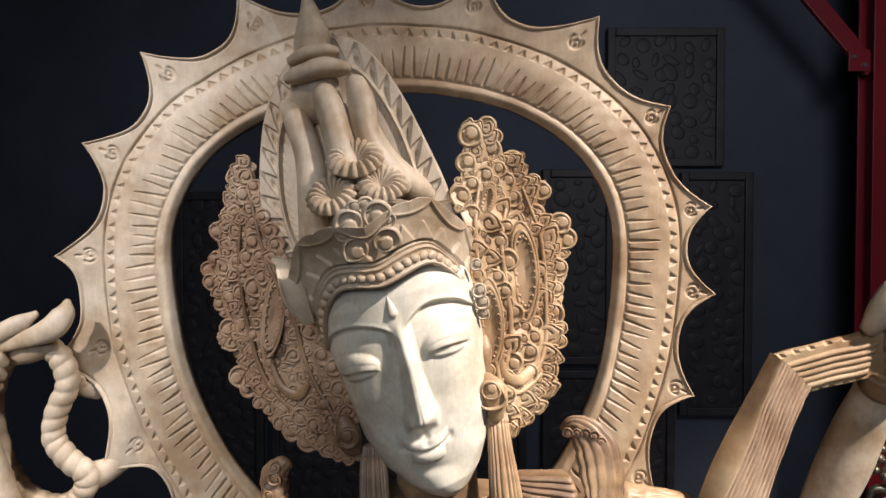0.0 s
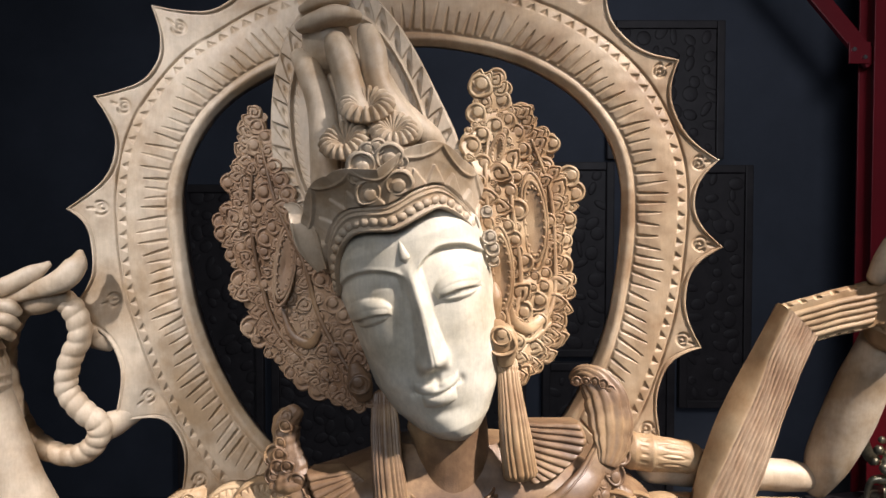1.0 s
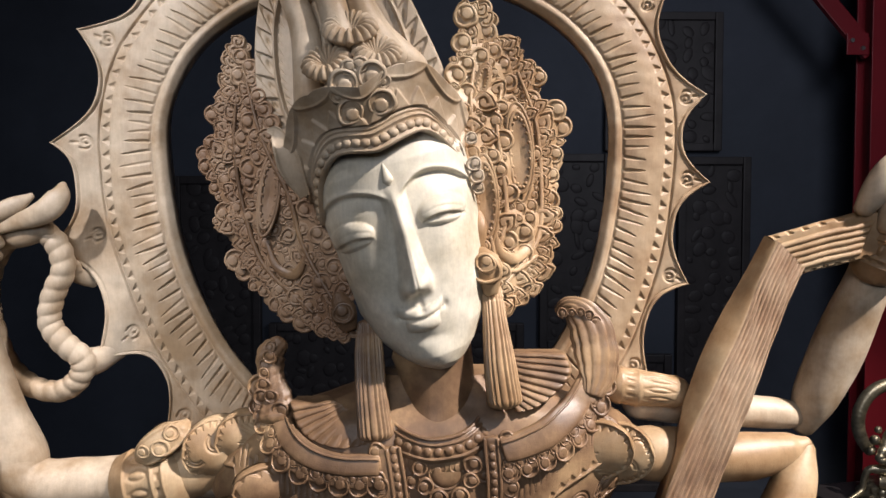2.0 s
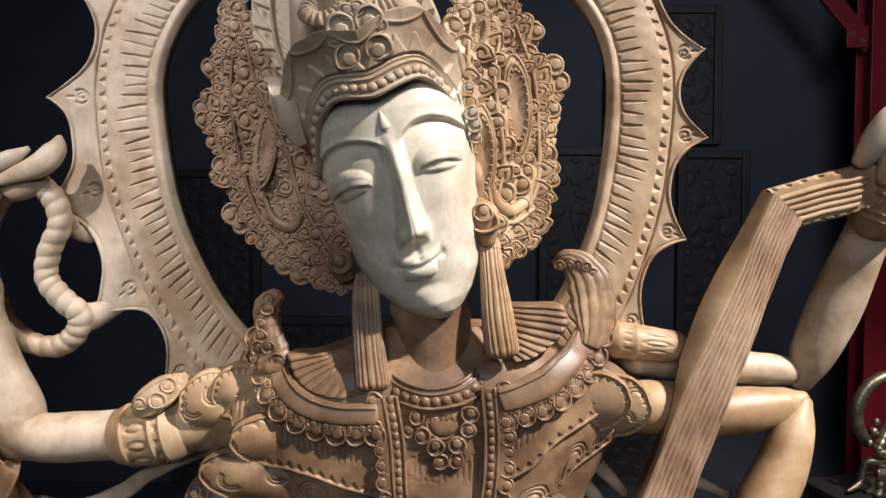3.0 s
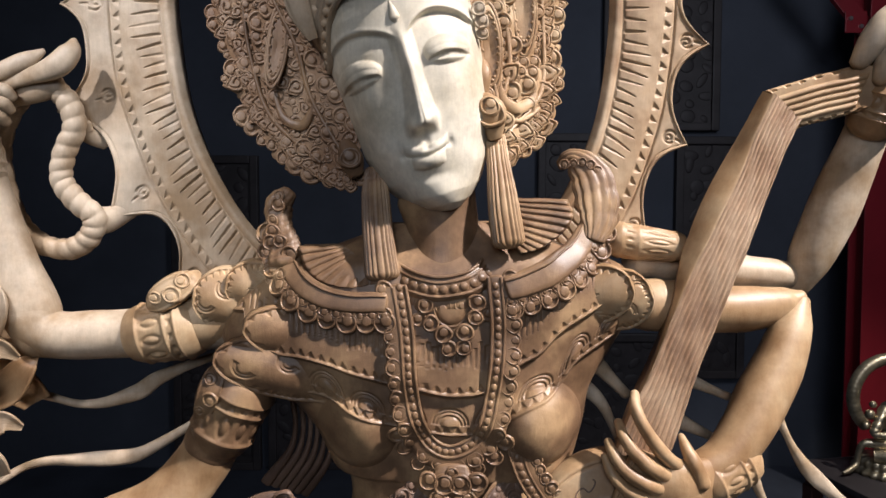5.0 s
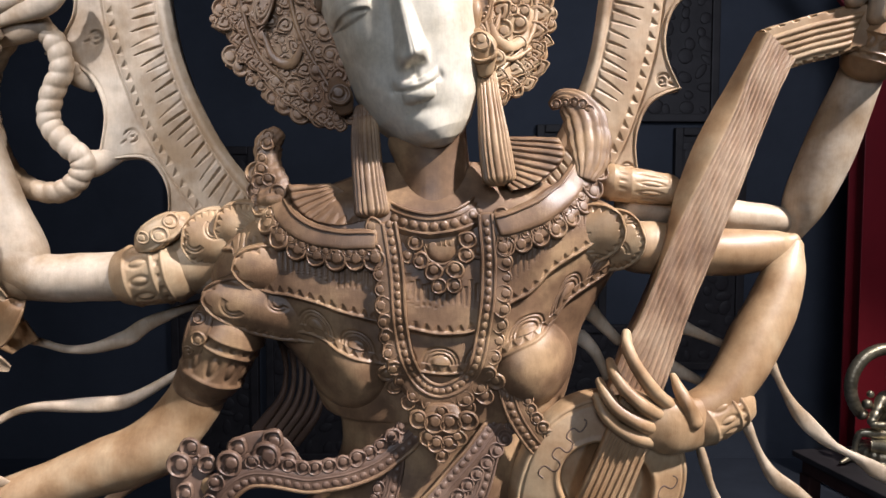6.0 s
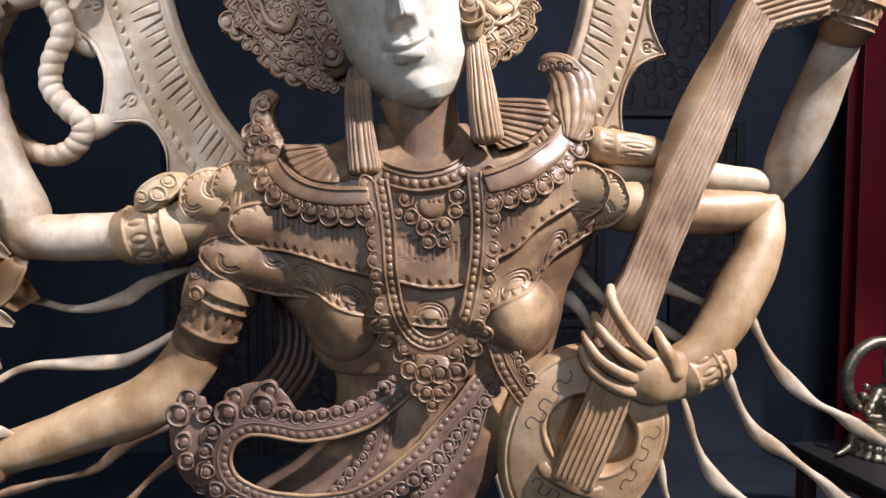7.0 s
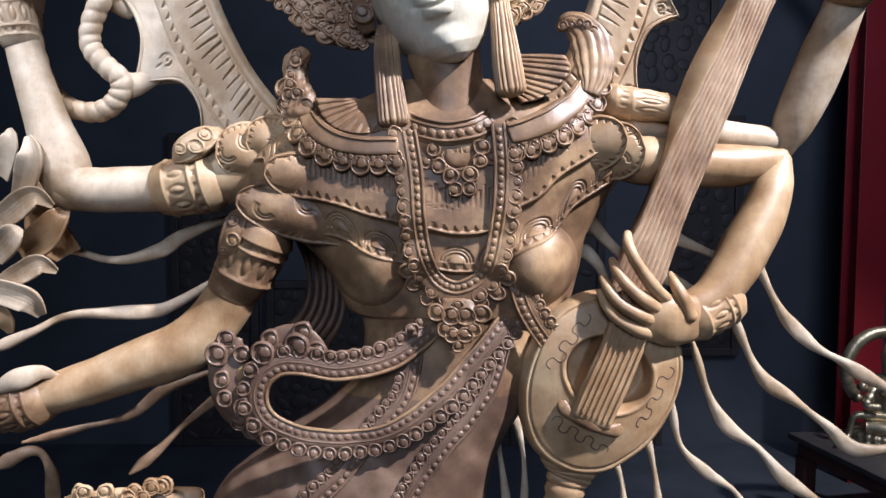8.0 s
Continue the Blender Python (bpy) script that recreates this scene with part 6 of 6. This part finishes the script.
# stems that run up through the scrolls
for points, ink in (([(0.0394, 0.5620, 1.2012), (0.0452, 0.5620, 1.2552), (0.0296, 0.5660, 1.3132), (0.0262, 0.5700, 1.3536), (0.0309, 0.5740, 1.3944)], TAN), ([(0.0452, 0.5620, 1.2192), (0.0549, 0.5700, 1.2630), (0.0507, 0.5760, 1.3079), (0.0486, 0.5780, 1.3399), (0.0557, 0.5820, 1.3767)], TAN), ([(0.0555, 0.5750, 1.2070), (0.0824, 0.5880, 1.2414), (0.0878, 0.5940, 1.2877), (0.0852, 0.5940, 1.3396), (0.0681, 0.5900, 1.3864)], TAN),
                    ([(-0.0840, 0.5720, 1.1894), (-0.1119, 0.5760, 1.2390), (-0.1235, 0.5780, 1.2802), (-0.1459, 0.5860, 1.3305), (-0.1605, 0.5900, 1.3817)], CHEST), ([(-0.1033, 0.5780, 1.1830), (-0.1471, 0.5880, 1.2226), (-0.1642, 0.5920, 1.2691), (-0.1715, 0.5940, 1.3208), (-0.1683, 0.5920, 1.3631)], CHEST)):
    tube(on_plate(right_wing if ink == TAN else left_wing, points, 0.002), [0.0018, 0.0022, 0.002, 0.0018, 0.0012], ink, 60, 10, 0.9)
# ear drops
for at, r in (((0.0372, 0.5560, 1.2206), 0.0125), ((0.0370, 0.5530, 1.2258), 0.008)):
    stamp(CURL, at, (0, 0, 1), (-1, 0, 0), r, TAN, 1.2)
tube([(0.0331, 0.5620, 1.2350), (0.0391, 0.5580, 1.2224), (0.0421, 0.5620, 1.2012)], [0.0062, 0.0115, 0.0062], TAN, 24, 18, 0.5)
tube([(-0.0817, 0.5720, 1.1987), (-0.0763, 0.5660, 1.1850), (-0.0721, 0.5680, 1.1725)], [0.0047, 0.0098, 0.0065], CHEST, 24, 18, 0.5)
stamp(CURL_BACK, (-0.0757, 0.5615, 1.1851), (0, 0, 1), (-1, 0, 0), 0.0088, CHEST, 0.6)
tube([(0.0309, 0.5720, 1.2672), (0.0333, 0.5660, 1.2545), (0.0333, 0.5660, 1.2387)], [0.0040, 0.0062, 0.0044], TAN, 24, 18, 0.6)
# ---- the hall ----
def solid(name, lo, hi, material, parent=None, bevel=0.0):
    bm = bmesh.new()
    bmesh.ops.create_cube(bm, size=1)
    for q in bm.verts:
        q.co = [lo[k] + (q.co[k] + 0.5) * (hi[k] - lo[k]) for k in range(3)]
    if bevel:
        bmesh.ops.bevel(bm, geom=bm.edges[:], offset=bevel, segments=2, profile=0.6, affect="EDGES")
    mesh = bpy.data.meshes.new(name)
    bm.to_mesh(mesh)
    bm.free()
    mesh.materials.append(material)
    ob = new(name, mesh)
    ob.parent = parent
    return ob


tagged(solid("floor", (-4, -3.2, -0.2), (5.2, 5.6, 0), HALL_FLOOR), "dark concrete floor of a hall", "floor", kind="structure")
tagged(solid("ceiling", (-4, -3.2, 4), (5.2, 5.6, 4.2), HALL_WALL), "dark ceiling of a hall", "ceiling", kind="structure")
tagged(solid("wall_north", (-4, 5.4, 0), (5.2, 5.6, 4), HALL_WALL), "dark blue painted wall", "wall", kind="structure")
tagged(solid("wall_south", (-4, -3.4, 0), (5.2, -3.2, 4), HALL_WALL), "dark blue painted wall", "wall", kind="structure")
tagged(solid("wall_west", (-4.2, -3.2, 0), (-4, 5.4, 4), HALL_WALL), "dark blue painted wall", "wall", kind="structure")
tagged(solid("wall_east", (5.2, -3.2, 0), (5.4, 5.4, 4), HALL_WALL), "dark blue painted wall", "wall", kind="structure")


def thing(name, place, label, category, group=""):
    ob = new(name)
    ob.location = place
    return tagged(ob, label, category, group)


def part(name, bm, material, parent, label="", flat=True):
    mesh = bpy.data.meshes.new(name)
    bm.to_mesh(mesh)
    bm.free()
    mesh.materials.append(material)
    for f in mesh.polygons:
        f.use_smooth = not flat
    ob = new(name, mesh)
    ob.parent = parent
    return tagged(ob, label) if label else ob


def block(lo, hi, bevel=0.0, turn=None):
    bm = bmesh.new()
    bmesh.ops.create_cube(bm, size=1)
    for q in bm.verts:
        q.co = [lo[k] + (q.co[k] + 0.5) * (hi[k] - lo[k]) for k in range(3)]
    if bevel:
        bmesh.ops.bevel(bm, geom=bm.edges[:], offset=bevel, segments=2, profile=0.6, affect="EDGES")
    if turn is not None:
        bmesh.ops.transform(bm, matrix=turn, verts=bm.verts)
    return bm


# red steel frame of the hall: an H-shaped column with a knee brace
x0 = 2.764
column = thing("steel_column", (x0, 4.6, 0), "red painted steel column with a knee brace and bolts", "column")
part("front_flange", block((0, 0, 0), (0.2, 0.014, 4), 0.003), RED_STEEL, column)
part("web", block((0.05, 0.014, 0), (0.062, 0.17, 4), 0.002), RED_STEEL, column)
part("back_flange", block((0, 0.17, 0), (0.2, 0.184, 4), 0.003), RED_STEEL, column)
(px0, pz0), (px1, pz1) = (2.765, 3.18), (2.414, 3.587)
long = math.hypot(px1 - px0, pz1 - pz0) + 0.6
turn = Matrix.Translation((px0 - x0, 0, pz0)) @ Matrix.Rotation(-math.atan2(pz1 - pz0, px1 - px0), 4, "Y")
part("knee_brace", block((-0.05, 0.06, -0.055), (long, 0.1, 0.055), 0.005, turn), RED_STEEL, column, "dark red diagonal brace")
gx, gz = 2.656, 3.22
gx -= x0
part("gusset_plate", block((gx - 0.03, 0.045, gz - 0.09), (gx + 0.11, 0.057, gz + 0.05), 0.003), RED_STEEL, column)
for dx, dz in ((0.0, 0.0), (0.07, -0.05)):
    bm = bmesh.new()
    bmesh.ops.create_cone(bm, cap_ends=True, segments=6, radius1=0.016, radius2=0.014, depth=0.014, matrix=Matrix.Translation((gx + dx, 0.038, gz + dz)) @ Matrix.Rotation(radians(90), 4, "X"))
    part("bolt", bm, STEEL, column, "bright steel bolt")


# dark carved panels that hang and lean on the far wall
def blob():
    bm = bmesh.new()
    bmesh.ops.create_uvsphere(bm, u_segments=8, v_segments=5, radius=1)
    mesh = bpy.data.meshes.new("carved_boss")
    bm.to_mesh(mesh)
    bm.free()
    mesh.materials.append(DARK_WOOD)
    for f in mesh.polygons:
        f.use_smooth = True
    return mesh


BOSS = blob()


def carved_panel(lo, hi, seed, label):
    rnd = random.Random(seed)
    low = max(0.0, hi[2])
    ob = thing("carved_panel", ((lo[0] + hi[0]) / 2, 5.36, low), label, "panel", "carved panels along the wall")
    w, h = (hi[0] - lo[0]) / 2, lo[2] - low
    part("board", block((-w, 0, 0), (w, 0.03, h), 0.005), DARK_WOOD, ob)
    e = 0.06
    for name, p, q in (("stile", (-w, -0.03, 0), (-w + e, -0.002, h)), ("stile", (w - e, -0.03, 0), (w, -0.002, h)), ("rail", (-w + e + 0.001, -0.03, 0), (w - e - 0.001, -0.002, e)), ("rail", (-w + e + 0.001, -0.03, h - e), (w - e - 0.001, -0.002, h))):
        part(name, block(p, q, 0.008), DARK_WOOD, ob)
    nx, nz = max(1, int((2 * w - 2 * e) / 0.11)), max(1, int((h - 2 * e) / 0.11))
    for i in range(nx):
        for k in range(nz):
            boss = new("carved_boss", BOSS)
            boss.parent = ob
            boss.matrix_basis = Matrix.Translation((-w + e + (i + rnd.uniform(0.2, 0.8)) * (2 * w - 2 * e) / nx, 0.0, e + (k + rnd.uniform(0.2, 0.8)) * (h - 2 * e) / nz)) @ Matrix.Rotation(rnd.uniform(0, 3), 4, "Y") @ Matrix.Diagonal((rnd.uniform(0.03, 0.075), 0.007, rnd.uniform(0.02, 0.06), 1))
    return ob


for lo, hi, label in (
    ((1.2241, 5.3500, 3.6053), (2.0971, 5.3500, 2.5774), "dark wooden panel hung on the far wall"),
    ((1.7803, 5.3500, 2.5352), (2.3211, 5.3500, 0.7050), "tall dark carved wooden panel against the wall"),
    ((0.7442, 5.3500, 2.5563), (1.2819, 5.3500, 1.0908), "dark carved wooden panel beside the taller one"),
    ((-2.0059, 5.3500, 2.3875), (-1.3515, 5.3500, -1.0927), "narrow dark carved panel on the floor"),
    ((-1.2935, 5.3500, 1.2832), (0.6284, 5.3500, -1.0927), "wide dark brown carved panel on the floor"),
    ((0.7497, 5.3500, 1.0480), (1.7475, 5.3500, -1.0927), "dark carved chest panel on the floor"),
):
    carved_panel(lo, hi, int(lo[0] * 1000), label)

# table with a seated brass figure
TABLE_TOP = 0.55
table = thing("side_table", (2.067, 3.983, 0), "dark wooden side table under a brass figure", "table")
table.rotation_euler = (0, 0, radians(-79.6))
part("tabletop", block((-0.02, -0.02, TABLE_TOP - 0.035), (0.8, 1.0, TABLE_TOP), 0.008), DARK_WOOD, table)
part("apron", block((0.02, 0.02, TABLE_TOP - 0.12), (0.76, 0.96, TABLE_TOP - 0.037), 0.004), RED_WOOD, table, "reddish brown apron")
for x in (0.01, 0.7):
    for y in (0.01, 0.9):
        part("leg", block((x, y, 0), (x + 0.08, y + 0.08, TABLE_TOP - 0.122), 0.008), RED_WOOD, table)


def pipe(points, radii, n=40, seg=14, ripple=0.0, waves=20):
    """Places and faces of a round rod through the points."""
    path, r = smooth(points, n), smooth(radii, n)[:, :1]
    r = r * (1 + ripple * np.abs(np.sin(np.linspace(0, np.pi * waves, n)))[:, None])
    along, across, out = axes(path)
    a = np.linspace(0, 2 * np.pi, seg, endpoint=False)
    p = path[:, None] + (across[:, None] * np.cos(a)[None, :, None] + out[:, None] * np.sin(a)[None, :, None]) * r[:, None]
    faces = [(i * seg + k, i * seg + (k + 1) % seg, (i + 1) * seg + (k + 1) % seg, (i + 1) * seg + k) for i in range(n - 1) for k in range(seg)]
    faces += [tuple(range(seg)), tuple(range((n - 1) * seg, n * seg))]
    return p.reshape(-1, 3), faces


def turned(centre, profile, seg=40, petals=0, deep=0.0):
    """Places and faces of a turned form from (radius, height) pairs, its edge cut into petals."""
    a = np.linspace(0, 2 * np.pi, seg, endpoint=False)
    p = [[(centre[0] + r * (1 - deep * abs(math.sin(petals * b / 2))) * math.cos(b), centre[1] + r * (1 - deep * abs(math.sin(petals * b / 2))) * math.sin(b), centre[2] + h) for b in a] for r, h in profile]
    n = len(profile)
    faces = [(i * seg + k, i * seg + (k + 1) % seg, (i + 1) * seg + (k + 1) % seg, (i + 1) * seg + k) for i in range(n - 1) for k in range(seg)]
    return np.array(p).reshape(-1, 3), faces


def brass_figure(x, y, z):
    """Seated brass figure: a petalled cushion, a plain ring behind, folded limbs, one leg hanging to a small foot, beads and a tall crown."""
    made = [turned((x, y, z), ((0.0, 0.0), (0.185, 0.0), (0.19, 0.02), (0.165, 0.035), (0.15, 0.04), (0.165, 0.055), (0.16, 0.075), (0.13, 0.09), (0.0, 0.092)), 96, 22, 0.09)]
    ring = [(x + 0.04 + 0.2 * math.cos(b), y + 0.08, z + 0.4 + 0.21 * math.sin(b)) for b in np.linspace(-0.9, 4.05, 24)]
    made.append(pipe(ring, [0.032] * 24, 120, 12, 0.08, 40))
    made.append(pipe([(x - 0.02, y - 0.05, z + 0.165), (x - 0.1, y - 0.05, z + 0.175), (x - 0.165, y - 0.04, z + 0.172), (x - 0.185, y - 0.03, z + 0.12), (x - 0.195, y - 0.03, z + 0.06), (x - 0.24, y - 0.05, z + 0.035), (x - 0.29, y - 0.07, z + 0.022)], [0.04, 0.03, 0.02, 0.017, 0.014, 0.015, 0.008]))
    made.append(pipe([(x - 0.12, y - 0.06, z + 0.115), (x, y - 0.13, z + 0.12), (x + 0.14, y - 0.08, z + 0.115)], [0.035, 0.04, 0.035]))
    made.append(pipe([(x + 0.03, y - 0.01, z + 0.1), (x + 0.03, y - 0.02, z + 0.2), (x + 0.03, y - 0.02, z + 0.28), (x + 0.03, y - 0.01, z + 0.36), (x + 0.03, y - 0.01, z + 0.4)], [0.09, 0.08, 0.065, 0.085, 0.03]))
    made.append(pipe([(x + 0.03, y - 0.02, z + 0.39), (x + 0.03, y - 0.03, z + 0.43), (x + 0.03, y - 0.02, z + 0.49), (x + 0.03, y - 0.01, z + 0.53), (x + 0.03, y, z + 0.6)], [0.03, 0.048, 0.05, 0.04, 0.008]))
    made.append(pipe([(x - 0.04, y - 0.02, z + 0.36), (x - 0.1, y - 0.06, z + 0.29), (x - 0.13, y - 0.08, z + 0.24), (x - 0.07, y - 0.1, z + 0.235)], [0.03, 0.024, 0.02, 0.016], ripple=0.2, waves=6))
    made.append(pipe([(x + 0.1, y - 0.02, z + 0.36), (x + 0.16, y - 0.05, z + 0.29), (x + 0.14, y - 0.09, z + 0.23)], [0.03, 0.024, 0.018]))
    for i in range(9):
        b = 3.4 + i * 0.3
        made.append(turned((x + 0.03 + 0.1 * math.cos(b), y - 0.1, z + 0.36 + 0.08 * math.sin(b)), [(0.02 * math.sin(q), -0.02 * math.cos(q)) for q in np.linspace(0, math.pi, 7)], 10))
    for bx, bz, r in ((-0.13, 0.33, 0.028), (-0.15, 0.27, 0.022), (-0.115, 0.385, 0.02)):
        made.append(turned((x + bx, y - 0.03, z + bz), [(r * math.sin(q), -r * math.cos(q)) for q in np.linspace(0, math.pi, 8)], 14, 7, 0.25))
    places, faces, count = [], [], 0
    for p, f in made:
        places += [tuple(q) for q in p]
        faces += [tuple(k + count for k in g) for g in f]
        count += len(p)
    mesh = bpy.data.meshes.new("figurine")
    mesh.from_pydata(places, [], faces)
    mesh.materials.append(BRASS)
    for f in mesh.polygons:
        f.use_smooth = True
    mesh.update()
    return tagged(new("figurine", mesh), "aged brass seated figure with a ring on a dark table", "figurine")


brass_figure(2.46, 3.80, TABLE_TOP)

# ---- one mesh from all the carving ----
def finish(name):
    v, q, m = np.concatenate(VERTS), np.concatenate(QUADS), np.concatenate(INKS)
    # the unevenness of hand work
    rnd = np.random.default_rng(8)
    for size, deep in ((55, 0.0006), (120, 0.0004), (260, 0.0002)):
        for i in range(3):
            k = rnd.normal(size=3)
            v = v + deep * unit(rnd.normal(size=3)) * np.sin(v @ (k / np.linalg.norm(k)) * size + rnd.uniform(0, 6))[:, None]
    # from the carving's own scale to its true size
    v = (v - (0, 0, 1.35)) * 0.62 + (0, 0, EYE)
    mesh = bpy.data.meshes.new(name)
    mesh.vertices.add(len(v))
    mesh.vertices.foreach_set("co", v.ravel())
    mesh.loops.add(q.size)
    mesh.loops.foreach_set("vertex_index", q.ravel().astype(np.int32))
    mesh.polygons.add(len(q))
    mesh.polygons.foreach_set("loop_start", np.arange(0, q.size, 4, dtype=np.int32))
    mesh.polygons.foreach_set("material_index", m.astype(np.int32))
    mesh.polygons.foreach_set("use_smooth", np.ones(len(q), bool))
    for w in WOODS:
        mesh.materials.append(w)
    mesh.update(calc_edges=True)
    mesh.validate()
    return new(name, mesh)


statue = tagged(finish("statue"), "carved pale and brown wooden figure with a halo and a lute", "statue")

foot = float(min(v.co.z for v in statue.data.vertices))
pedestal = thing("pedestal", (-0.06, 0.38, 0), "plain dark wooden pedestal under the carved figure", "pedestal")
part("plinth", block((-0.19, -0.14, 0), (0.19, 0.14, 0.06), 0.006), DARK_WOOD, pedestal)
part("block", block((-0.16, -0.11, 0.06), (0.16, 0.11, foot), 0.006), DARK_WOOD, pedestal)
